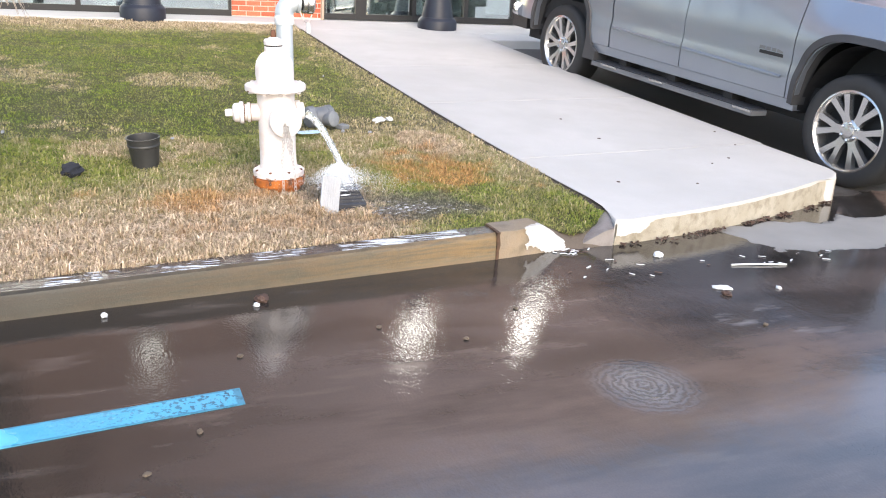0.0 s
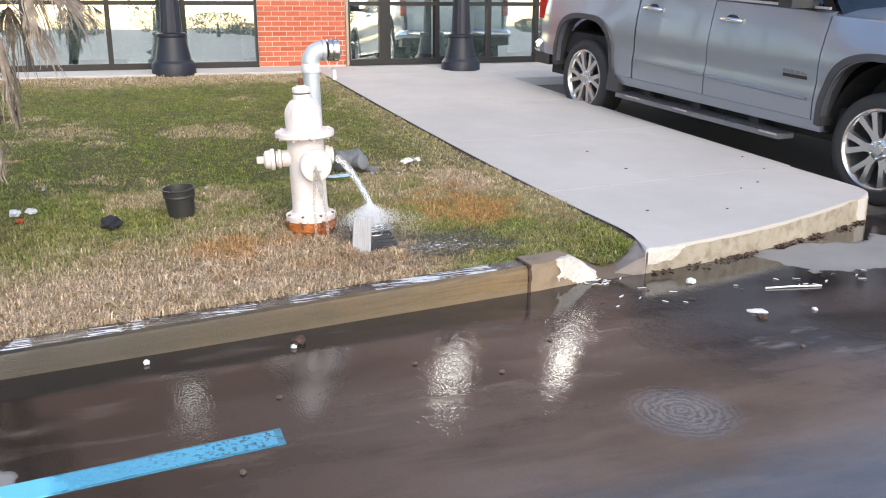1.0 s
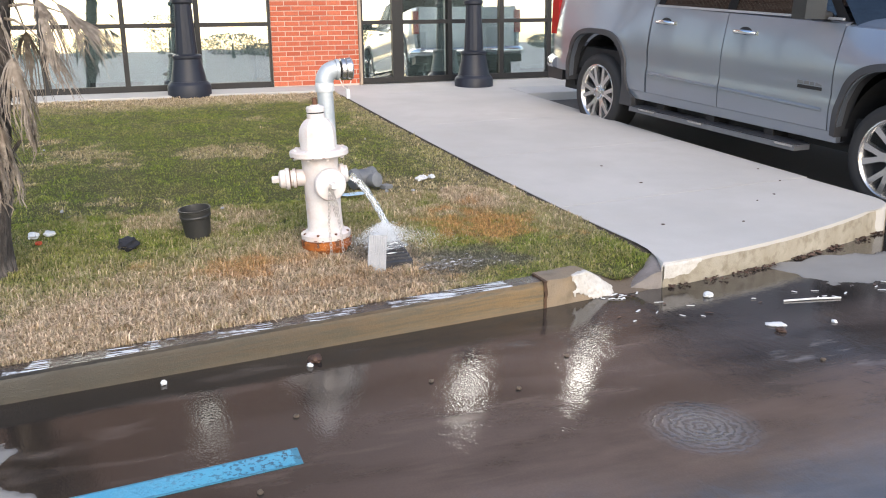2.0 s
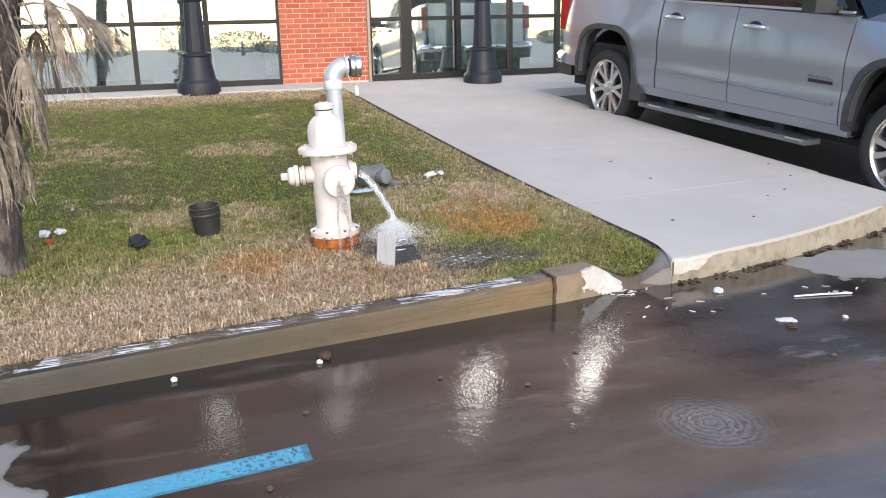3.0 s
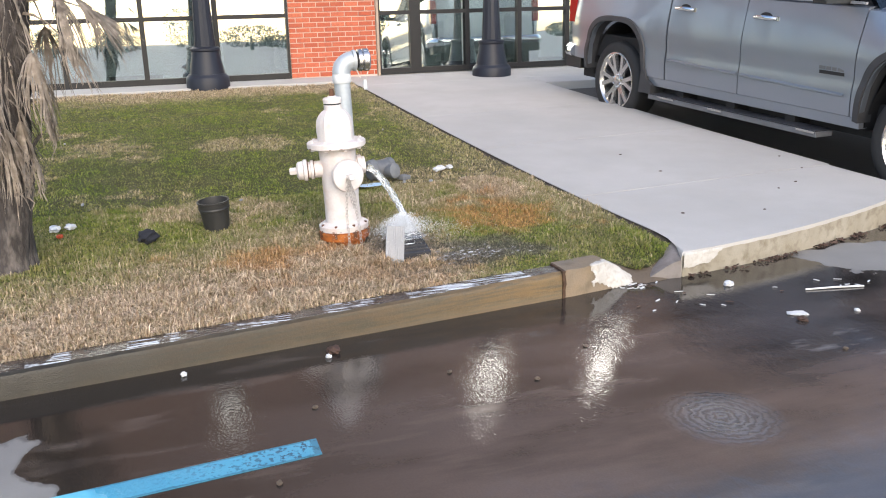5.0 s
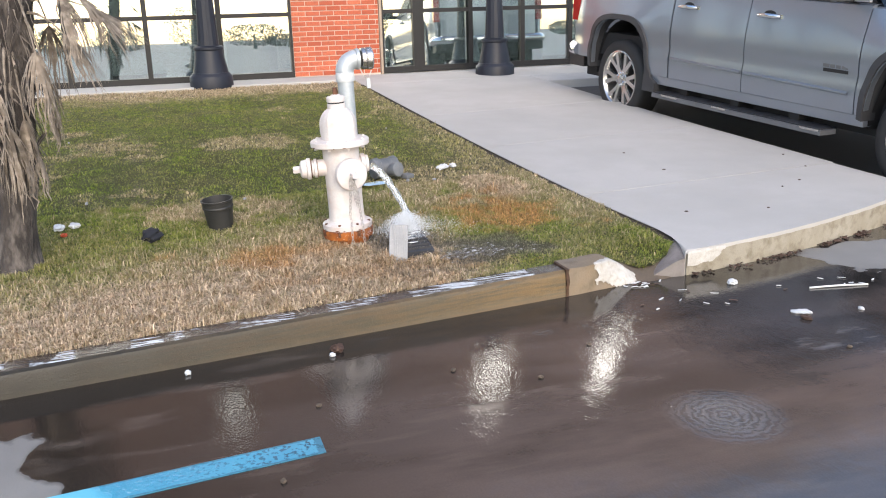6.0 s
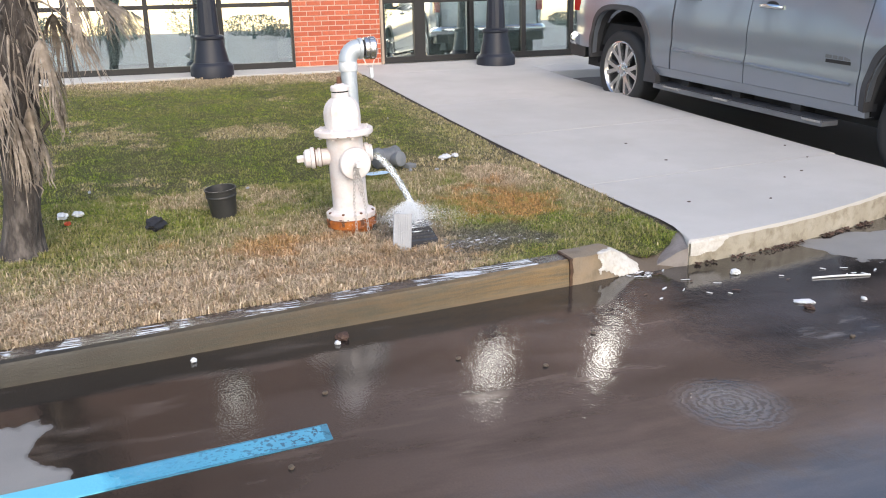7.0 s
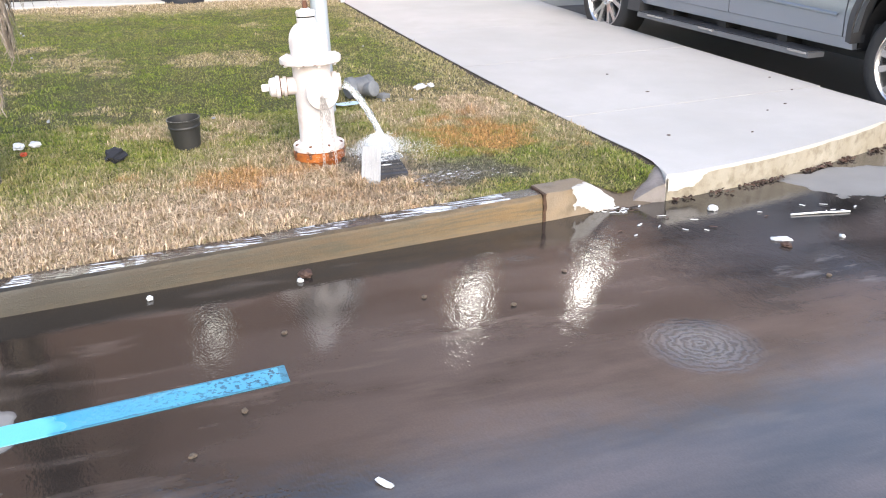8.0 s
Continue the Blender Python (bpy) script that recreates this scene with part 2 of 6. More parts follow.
    wet_col = mix(nt, arith(nt, "MULTIPLY", grit, 0.25), wet_col, (0.03, 0.025, 0.022))
    # rings where the water wells up, their sky reflection painted in as a pale tone
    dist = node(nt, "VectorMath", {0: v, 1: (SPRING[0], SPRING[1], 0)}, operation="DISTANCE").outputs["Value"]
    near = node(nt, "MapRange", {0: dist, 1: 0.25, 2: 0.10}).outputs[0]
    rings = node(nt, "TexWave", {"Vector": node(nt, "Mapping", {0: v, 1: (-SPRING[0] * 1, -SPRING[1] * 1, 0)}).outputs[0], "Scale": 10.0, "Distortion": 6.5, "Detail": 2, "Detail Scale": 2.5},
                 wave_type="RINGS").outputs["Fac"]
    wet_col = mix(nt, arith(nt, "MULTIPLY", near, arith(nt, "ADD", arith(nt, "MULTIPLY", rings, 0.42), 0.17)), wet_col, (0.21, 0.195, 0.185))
    dry_col = mix(nt, noise_fac(nt, v, 2.5, 6, 0.3, 0.7), (0.25, 0.235, 0.212), (0.195, 0.183, 0.167))
    dry_col = mix(nt, arith(nt, "MULTIPLY", grit, 0.4), dry_col, (0.22, 0.20, 0.18))
    # the back bays are dark asphalt, with the truck's shade put into the tone
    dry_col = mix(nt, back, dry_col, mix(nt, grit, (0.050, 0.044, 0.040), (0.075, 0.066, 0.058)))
    nt.links.new(mix(nt, dry, wet_col, dry_col), p.inputs["Base Color"])
    nt.links.new(node(nt, "MapRange", {0: dry, 3: 0.05, 4: 0.85}).outputs[0], p.inputs["Roughness"])
    p.inputs["IOR"].default_value = 1.56
    # small running ripples
    rip = node(nt, "TexNoise", {"Vector": node(nt, "Mapping", {0: v, 2: (0, 0, radians(10)), 3: (13, 7, 1)}).outputs[0], "Scale": 1.0, "Detail": 3, "Distortion": 0.6}).outputs[0]
    fine = node(nt, "TexNoise", {"Vector": node(nt, "Mapping", {0: v, 3: (105, 60, 1)}).outputs[0], "Scale": 1.0, "Detail": 2}).outputs[0]
    calm = noise_fac(nt, v, 1.3, 3, 0.35, 0.7)
    h = arith(nt, "ADD", arith(nt, "MULTIPLY", rip, arith(nt, "ADD", arith(nt, "MULTIPLY", calm, 0.5), 0.12)), arith(nt, "MULTIPLY", arith(nt, "MULTIPLY", fine, arith(nt, "ADD", arith(nt, "MULTIPLY", calm, 0.9), 0.5)), 0.19))
    h = arith(nt, "ADD", h, arith(nt, "MULTIPLY", arith(nt, "MULTIPLY", rings, near), 0.8))
    wet_h = arith(nt, "MULTIPLY", h, arith(nt, "SUBTRACT", 1.0, dry))
    h = arith(nt, "ADD", wet_h, arith(nt, "MULTIPLY", arith(nt, "MULTIPLY", grit, dry), 0.25))
    bump(nt, p, h, 0.5, 0.006)
    return m


def blue_mat():
    m, nt, p = material("blue_marking_paint")
    v = coords(nt, (1, 1, 1), True)
    x = node(nt, "SeparateXYZ", {0: v}).outputs[0]
    col = mix(nt, noise_fac(nt, v, 5, 5), (0.040, 0.29, 0.45), (0.055, 0.34, 0.50))
    dryness = node(nt, "MapRange", {0: arith(nt, "ADD", x, arith(nt, "MULTIPLY", node(nt, "TexNoise", {"Vector": v, "Scale": 6}).outputs[0], 0.3)), 1: -0.13, 2: -0.20}).outputs[0]
    col = mix(nt, dryness, col, (0.14, 0.50, 0.64))
    worn = arith(nt, "MULTIPLY", noise_fac(nt, v, 62, 3, 0.54, 0.60), node(nt, "MapRange", {0: x, 1: -0.25, 2: 0.42, 3: 0.0, 4: 1.0}).outputs[0])
    col = mix(nt, worn, col, (0.02, 0.08, 0.12))
    # a darker wet rim round the painted strip
    y = node(nt, "SeparateXYZ", {0: v}).outputs[1]
    off = arith(nt, "ABSOLUTE", arith(nt, "SUBTRACT", arith(nt, "SUBTRACT", y, 2.877), arith(nt, "MULTIPLY", arith(nt, "SUBTRACT", x, 0.455), 0.127)))
    ragged = arith(nt, "MULTIPLY", arith(nt, "SUBTRACT", node(nt, "TexNoise", {"Vector": v, "Scale": 45, "Detail": 3}).outputs[0], 0.5), 0.02)
    side = node(nt, "MapRange", {0: arith(nt, "ADD", off, ragged), 1: 0.050, 2: 0.054}).outputs[0]
    tip = node(nt, "MapRange", {0: arith(nt, "ADD", x, ragged), 1: 0.425, 2: 0.432}).outputs[0]
    rim = arith(nt, "MULTIPLY", arith(nt, "MAXIMUM", side, tip), arith(nt, "SUBTRACT", 1.0, dryness))
    col = mix(nt, arith(nt, "MULTIPLY", rim, 0.7), col, (0.022, 0.13, 0.20))
    nt.links.new(col, p.inputs["Base Color"])
    nt.links.new(node(nt, "MapRange", {0: dryness, 3: 0.18, 4: 0.7}).outputs[0], p.inputs["Roughness"])
    bump(nt, p, noise_fac(nt, v, 60, 3), 0.25, 0.003)
    return m


def kerb_face_mat():
    """Board-marked kerb concrete: ochre where the water runs, olive and dark further off."""
    m, nt, p = material("stained_kerb_concrete")
    v = coords(nt, (1, 1, 1), True)
    sep = node(nt, "SeparateXYZ", {0: v})
    x, z = sep.outputs[0], sep.outputs[2]
    blot = noise_fac(nt, v, 3.0, 6, 0.3, 0.7)
    along = node(nt, "MapRange", {0: arith(nt, "ADD", x, arith(nt, "MULTIPLY", blot, 0.9)), 1: -0.1, 2: 2.3}).outputs[0]
    ochre = mix(nt, blot, (0.195, 0.118, 0.040), (0.105, 0.064, 0.026))
    olive = mix(nt, blot, (0.056, 0.043, 0.024), (0.022, 0.018, 0.012))
    col = mix(nt, along, olive, ochre)
    lines = noise_fac(nt, node(nt, "Mapping", {0: v, 3: (6, 6, 75)}).outputs[0], 1.0, 5, 0.42, 0.62)
    col = mix(nt, arith(nt, "MULTIPLY", lines, 0.65), col, (0.045, 0.045, 0.028))
    drips = noise_fac(nt, node(nt, "Mapping", {0: v, 3: (26, 26, 2)}).outputs[0], 1.0, 3, 0.55, 0.8)
    col = mix(nt, arith(nt, "MULTIPLY", drips, 0.5), col, (0.07, 0.055, 0.032))
    ragged = arith(nt, "ADD", z, arith(nt, "MULTIPLY", arith(nt, "SUBTRACT", node(nt, "TexNoise", {"Vector": v, "Scale": 14, "Detail": 4}).outputs[0], 0.5), 0.06))
    rim = node(nt, "MapRange", {0: ragged, 1: 0.135, 2: 0.150}).outputs[0]
    foot = node(nt, "MapRange", {0: ragged, 1: 0.055, 2: 0.025}).outputs[0]
    col = mix(nt, arith(nt, "MULTIPLY", arith(nt, "MAXIMUM", rim, foot), 0.4), col, (0.17, 0.13, 0.08))
    pits = noise_fac(nt, v, 150, 3, 0.45, 0.8)
    col = mix(nt, arith(nt, "MULTIPLY", pits, 0.3), col, (0.20, 0.15, 0.085))
    col = mix(nt, arith(nt, "MULTIPLY", arith(nt, "SUBTRACT", 1.0, along), 0.78), col, (0.012, 0.010, 0.006))
    nt.links.new(col, p.inputs["Base Color"])
    nt.links.new(node(nt, "MapRange", {0: blot, 3: 0.35, 4: 0.6}).outputs[0], p.inputs["Roughness"])
    bump(nt, p, arith(nt, "ADD", pits, arith(nt, "MULTIPLY", lines, 0.2)), 0.45, 0.003)
    return m


def kerb_top_mat():
    """Kerb top with running water; its sky reflections are painted as pale streaks."""
    m, nt, p = material("kerb_top_wet")
    v = coords(nt, (1, 1, 1), True)
    streak = noise_fac(nt, node(nt, "Mapping", {0: v, 2: (0, 0, radians(-8)), 3: (3.2, 42, 1)}).outputs[0], 1.6, 5, 0.50, 0.54)
    gaps = noise_fac(nt, node(nt, "Mapping", {0: v, 2: (0, 0, radians(-8)), 3: (2.6, 1.2, 1)}).outputs[0], 1.8, 4, 0.48, 0.52)
    f1 = arith(nt, "MULTIPLY", streak, gaps)
    damp = mix(nt, noise_fac(nt, v, 9, 5), (0.040, 0.031, 0.026), (0.085, 0.064, 0.052))
    nt.links.new(mix(nt, f1, damp, (0.60, 0.63, 0.66)), p.inputs["Base Color"])
    nt.links.new(node(nt, "MapRange", {0: f1, 3: 0.25, 4: 0.08}).outputs[0], p.inputs["Roughness"])
    run = node(nt, "TexNoise", {"Vector": node(nt, "Mapping", {0: v, 2: (0, 0, radians(-8)), 3: (14, 60, 1)}).outputs[0], "Scale": 1.0, "Detail": 3}).outputs[0]
    bump(nt, p, run, 0.9, 0.012)
    return m


def grass_mat(name, ground=False):
    """Colour from the blade's or turf's own dryness, which is stored in the mesh."""
    m, nt, p = material(name)
    dry = node(nt, "Attribute", attribute_name="dry").outputs["Fac"]
    rust = node(nt, "Attribute", attribute_name="rust").outputs["Fac"]
    v = coords(nt, (1, 1, 1), True)
    rnd = noise_fac(nt, v, 60, 2, 0.3, 0.7) if ground else node(nt, "NewGeometry").outputs["Random Per Island"]
    patch = noise_fac(nt, v, 2.4, 5, 0.38, 0.62)
    speck = noise_fac(nt, v, 16.0, 4, 0.42, 0.58)
    lush = mix(nt, rnd, (0.095, 0.145, 0.012), (0.27, 0.325, 0.050))
    worn = mix(nt, rnd, (0.13, 0.12, 0.038), (0.33, 0.29, 0.125))
    green = mix(nt, arith(nt, "MULTIPLY", patch, 0.6), lush, worn)
    green = mix(nt, arith(nt, "MULTIPLY", speck, 0.42), green, (0.040, 0.062, 0.016))
    straw = mix(nt, rnd, (0.82, 0.65, 0.47), (0.18, 0.11, 0.064))
    straw = mix(nt, arith(nt, "MULTIPLY", speck, 0.42), straw, (0.24, 0.185, 0.11))
    orange = mix(nt, rnd, (0.60, 0.33, 0.125), (0.25, 0.12, 0.045))
    col = mix(nt, rust, mix(nt, dry, green, straw), orange)
    wet = node(nt, "Attribute", attribute_name="wet").outputs["Fac"]
    col = mix(nt, arith(nt, "MULTIPLY", wet, 0.75), col, mix(nt, rnd, (0.11, 0.095, 0.075), (0.22, 0.20, 0.175)))
    # the ground is darkened so that gaps between the blades read dark
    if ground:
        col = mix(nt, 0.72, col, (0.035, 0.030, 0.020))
        bump(nt, p, noise_fac(nt, v, 45, 4), 0.8, 0.02)
    nt.links.new(col, p.inputs["Base Color"])
    p.inputs["Roughness"].default_value = 0.75
    p.inputs["Specular IOR Level"].default_value = 0.25
    return m


def water_mat():
    m, nt, p = material("running_water")
    p.inputs["Base Color"].default_value = (0.93, 0.96, 0.97, 1)
    p.inputs["Roughness"].default_value = 0.03
    p.inputs["IOR"].default_value = 1.33
    p.inputs["Transmission Weight"].default_value = 0.85
    v = coords(nt, (1, 1, 1), True)
    bump(nt, p, node(nt, "TexNoise", {"Vector": v, "Scale": 70, "Detail": 3}).outputs[0], 0.7, 0.006)
    return m


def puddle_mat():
    """Shallow running water: wet mud, with glints painted on as bright streaks."""
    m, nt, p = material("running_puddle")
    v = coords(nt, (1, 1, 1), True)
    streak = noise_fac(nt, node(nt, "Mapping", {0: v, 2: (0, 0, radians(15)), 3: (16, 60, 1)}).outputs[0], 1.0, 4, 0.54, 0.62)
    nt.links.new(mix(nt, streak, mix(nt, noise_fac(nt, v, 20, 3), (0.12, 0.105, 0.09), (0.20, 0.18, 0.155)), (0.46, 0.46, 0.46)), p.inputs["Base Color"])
    p.inputs["Roughness"].default_value = 0.06
    bump(nt, p, node(nt, "TexNoise", {"Vector": v, "Scale": 55, "Detail": 3}).outputs[0], 0.8, 0.01)
    return m


def lamp_mat(name, strength):
    m, nt, p = material(name)
    p.inputs["Base Color"].default_value = (0.9, 0.88, 0.8, 1)
    p.inputs["Emission Color"].default_value = (1.0, 0.95, 0.86, 1)
    p.inputs["Emission Strength"].default_value = strength
    return m


SPRING = (1.975, 2.587)
M["paint"] = car_paint()
M["window"] = glass("coated_window_glass", (0.78, 0.86, 0.85), 0.46)
M["car_glass"] = glass("dark_car_glass", (0.025, 0.027, 0.03), 0.16)
M["brick"] = brick_mat()
M["brickwork"] = brick_wall_mat()
M["lot"] = lot_mat()
M["blue"] = blue_mat()
M["kerb_top"] = kerb_top_mat()
M["kerb_wet"] = kerb_face_mat()
M["turf"] = grass_mat("turf_ground", True)
M["blade"] = grass_mat("grass_blade")
M["water"] = water_mat()
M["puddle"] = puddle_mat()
M["lamp"] = lamp_mat("lit_lantern_glass", 7.5)
M["lamp_dim"] = lamp_mat("faint_lantern_glass", 0.8)
M["foam"] = plain("white_water_foam", (0.86, 0.88, 0.90), (0.74, 0.77, 0.80), 30, (0.2, 0.4), 200, 0.3)

# ---------------- mesh tools ----------------


def box(bm, lo, hi, m=None):
    vs = [bm.verts.new((x, y, z)) for z in (lo[2], hi[2]) for y in (lo[1], hi[1]) for x in (lo[0], hi[0])]
    for f in ((0, 2, 3, 1), (4, 5, 7, 6), (0, 1, 5, 4), (2, 6, 7, 3), (0, 4, 6, 2), (1, 3, 7, 5)):
        bm.faces.new([vs[i] for i in f])
    if m is not None:
        bmesh.ops.transform(bm, matrix=m, verts=vs)
    return vs


def lathe(bm, profile, seg=32, m=None, closed=True):
    """Turns (radius, height) pairs about z."""
    rings = []
    for r, z in profile:
        rings.append([bm.verts.new((r * math.cos(2 * math.pi * k / seg), r * math.sin(2 * math.pi * k / seg), z)) for k in range(seg)])
    for a, b in zip(rings, rings[1:]):
        for k in range(seg):
            bm.faces.new((a[k], a[(k + 1) % seg], b[(k + 1) % seg], b[k]))
    if closed:
        bm.faces.new(list(reversed(rings[0])))
        bm.faces.new(rings[-1])
    vs = [v for r in rings for v in r]
    if m is not None:
        bmesh.ops.transform(bm, matrix=m, verts=vs)
    return vs


def tube(bm, path, radius, seg=10, caps=True):
    """A round tube along points; radius is a number or one for each point."""
    path = [Vector(p) for p in path]
    rings = []
    side = Vector((0.31, 0.77, 0.55))
    for i, p in enumerate(path):
        way = (path[min(i + 1, len(path) - 1)] - path[max(i - 1, 0)]).normalized()
        side = (side - way * side.dot(way)).normalized()
        up = way.cross(side)
        r = radius[i] if isinstance(radius, (list, tuple)) else radius
        rings.append([bm.verts.new(p + (side * math.cos(2 * math.pi * k / seg) + up * math.sin(2 * math.pi * k / seg)) * r) for k in range(seg)])
    for a, b in zip(rings, rings[1:]):
        for k in range(seg):
            bm.faces.new((a[k], a[(k + 1) % seg], b[(k + 1) % seg], b[k]))
    if caps:
        bm.faces.new(list(reversed(rings[0])))
        bm.faces.new(rings[-1])


def part(name, bm, mat, parent=None, label="", smooth=False, bevel=0.0, at=None):
    me = bpy.data.meshes.new(name)
    if bevel:
        es = [e for e in bm.edges if len(e.link_faces) == 2 and e.calc_face_angle(0) > 0.6]
        bmesh.ops.bevel(bm, geom=es, offset=bevel, segments=2, profile=0.6, affect="EDGES", clamp_overlap=True)
    bmesh.ops.recalc_face_normals(bm, faces=bm.faces)
    bm.to_mesh(me)
    bm.free()
    if smooth:
        me.shade_smooth()
        me.set_sharp_from_angle(angle=radians(38))
    me.materials.append(mat)
    ob = new(name, me)
    if parent is not None:
        ob.parent = parent
    if at is not None:
        ob.matrix_basis = at
    if label:
        ob["label"] = label
    return ob


def thing(name, m, label, category, group="", kind=""):
    ob = new(name)
    ob.empty_display_size = 0.1
    ob.matrix_basis = m
    return tagged(ob, label, category, group, kind)


def mesh_of(name, verts, faces, mat, smooth=False):
    me = bpy.data.meshes.new(name)
    me.from_pydata([tuple(v) for v in verts], [], faces)
    if smooth:
        me.shade_smooth()
    me.materials.append(mat)
    return new(name, me)


def smooth01(t):
    t = min(1.0, max(0.0, t))
    return t * t * (3 - 2 * t)


# ---------------- the lie of the land ----------------
def kerb_y(x):
    return 3.807 + 0.1425 * x


def kerb_top_z(x):
    return 0.148


def lot_z(x, y):
    rise = 0.013 * max(0.0, min(2.0 - x, 6.0)) * smooth01((y + 4.0) / 4.0)
    ramp = 0.063 * min(max(0.0, y - 5.1), 6.2) - 0.02 * smooth01((x - 4.2) / 0.8) * smooth01((y - 4.2) / 0.8) * (1 - smooth01((y - 6.5) / 2))
    return rise + ramp * smooth01((x - 2.7) / 1.6)


def walk_z(y):
    return 0.15 + (y - 4.2) * 0.05


def turf_y(x):
    """Where the turf begins behind the kerb, its broken end and the gutter."""
    if x < 2.03:
        return kerb_y(x) + 0.15
    for (xa, ya), (xb, yb) in zip(TURF_EDGE, TURF_EDGE[1:]):
        if x < xb:
            return ya + (yb - ya) * (x - xa) / (xb - xa)
    return TURF_EDGE[-1][1]


TURF_EDGE = [(2.03, 4.246), (2.32, 4.30), (2.62, 4.255), (2.78, 4.30), (2.95, 4.40)]


def lawn_z(x, y):
    base = 0.15 + (y - 4.0) * 0.05
    k = kerb_y(x) + 0.13
    edge = kerb_top_z(x) - (0.15 + (k - 4.0) * 0.05)
    bumps = 0.02 * noise.noise(Vector((x * 0.8, y * 0.8, 3))) * smooth01((y - k) / 0.6)
    slump = 0.085 * math.exp(-((x - 2.62) / 0.17) ** 2) * (1 - smooth01((y - turf_y(x)) / 0.3)) if x > 2.1 else 0.0
    return base + edge * math.exp(-max(0.0, y - k) / 0.5) + bumps - slump


WALL_Y, FLOOR_Z = 13.0, 0.605


def grid_sheet(name, xs, ys, height, mat, label, category):
    verts = [(x, y, height(x, y)) for y in ys for x in xs]
    n = len(xs)
    faces = [(j * n + i, j * n + i + 1, (j + 1) * n + i + 1, (j + 1) * n + i) for j in range(len(ys) - 1) for i in range(n - 1)]
    return tagged(mesh_of(name, verts, faces, mat, True), label, category, kind="structure")


near_x = [-3 + 0.1 * i for i in range(111)]
near_y = [1.0 + 0.1 * i for i in range(111)]
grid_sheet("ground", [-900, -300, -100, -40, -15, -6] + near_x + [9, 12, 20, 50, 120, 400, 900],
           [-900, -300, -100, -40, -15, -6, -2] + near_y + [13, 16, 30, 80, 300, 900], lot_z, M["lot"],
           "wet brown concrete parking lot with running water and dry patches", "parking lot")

# walkway: a raised slab with a rounded nose, and the strip along the building
def walk_l(y):
    """The edge between lawn and walkway, which flares out towards the lot."""
    return 2.77 + 0.18 * math.exp(-max(0.0, y - 4.3) / 1.6)


def walk_front(x):
    """The front edge bends back towards the nose."""
    t = max(0.0, x - 2.7)
    return 4.17 + 0.085 * t + 0.075 * t * t


def slab(name, outline, ztop, depth, mat, label, bevel=0.02, upto=99.0):
    bm = bmesh.new()
    top = [bm.verts.new((x, y, ztop(y))) for x, y in outline]
    low = [bm.verts.new((x, y, ztop(y) - depth)) for x, y in outline]
    n = len(outline)
    bm.faces.new(top)
    bm.faces.new(list(reversed(low)))
    for i in range(n):
        bm.faces.new((top[i], low[i], low[(i + 1) % n], top[(i + 1) % n]))
    if bevel:
        es = [e for e in bm.edges if all(v.co.z > ztop(v.co.y) - 0.01 for v in e.verts) and any(v.co.y < upto for v in e.verts)]
        bmesh.ops.bevel(bm, geom=es, offset=bevel, segments=3, profile=0.5, affect="EDGES")
    ob = part(name, bm, mat, None, "", False)
    return tagged(ob, label, "pavement", kind="structure")


nose = [(5.02 + 0.25 * math.sin(a), 5.05 - 0.30 * math.cos(a)) for a in [radians(20 + 10 * k) for k in range(8)]]
front = [(2.835 + 0.108 * k, walk_front(2.835 + 0.108 * k)) for k in range(21)]
JOINTS = [5.52, 7.36, 9.2]
right_x = lambda y: 5.27 - 0.035 * smooth01((y - 5.2) / 2.5) + 0.05 * smooth01((y - 8.5) / 2)
J0 = JOINTS[0]
outline = front + nose + [(right_x(J0 + 0.22), J0 + 0.22)] + [(walk_l(y), y) for y in (J0, 5.2, 4.9, 4.65, 4.45)]
slab("walkway", outline, walk_z, 0.3, M["concrete"], "pale concrete walkway slab with a rounded kerb nose", 0.025, 5.1)
prev = J0
for j in JOINTS[1:] + [12.0]:
    o = [(walk_l(prev), prev + 0.009), (right_x(prev), prev + 0.229), (right_x(j), j + 0.22), (walk_l(j), j), (walk_l((j + prev) / 2), (j + prev) / 2)]
    if j == 12.0:
        o = [(walk_l(prev), prev + 0.009), (right_x(prev), prev + 0.229), (right_x(11.4), 11.36), (right_x(11.4), 12.0), (walk_l(12.0), 12.0)]
    slab("walkway", o, walk_z, 0.3, M["concrete"], "pale concrete walkway slab between control joints", 0.0)
    prev = j

for j in JOINTS:
    bm = bmesh.new()
    bm.faces.new([bm.verts.new((x, y, walk_z(y) - 0.006)) for x, y in ((walk_l(j) + 0.01, j - 0.006), (right_x(j) - 0.01, j + 0.214), (right_x(j) - 0.01, j + 0.235), (walk_l(j) + 0.01, j + 0.015))])
    tagged(part("joint_filler", bm, M["joint"]), "dark dirt in the walkway joint", "joint", kind="structure")


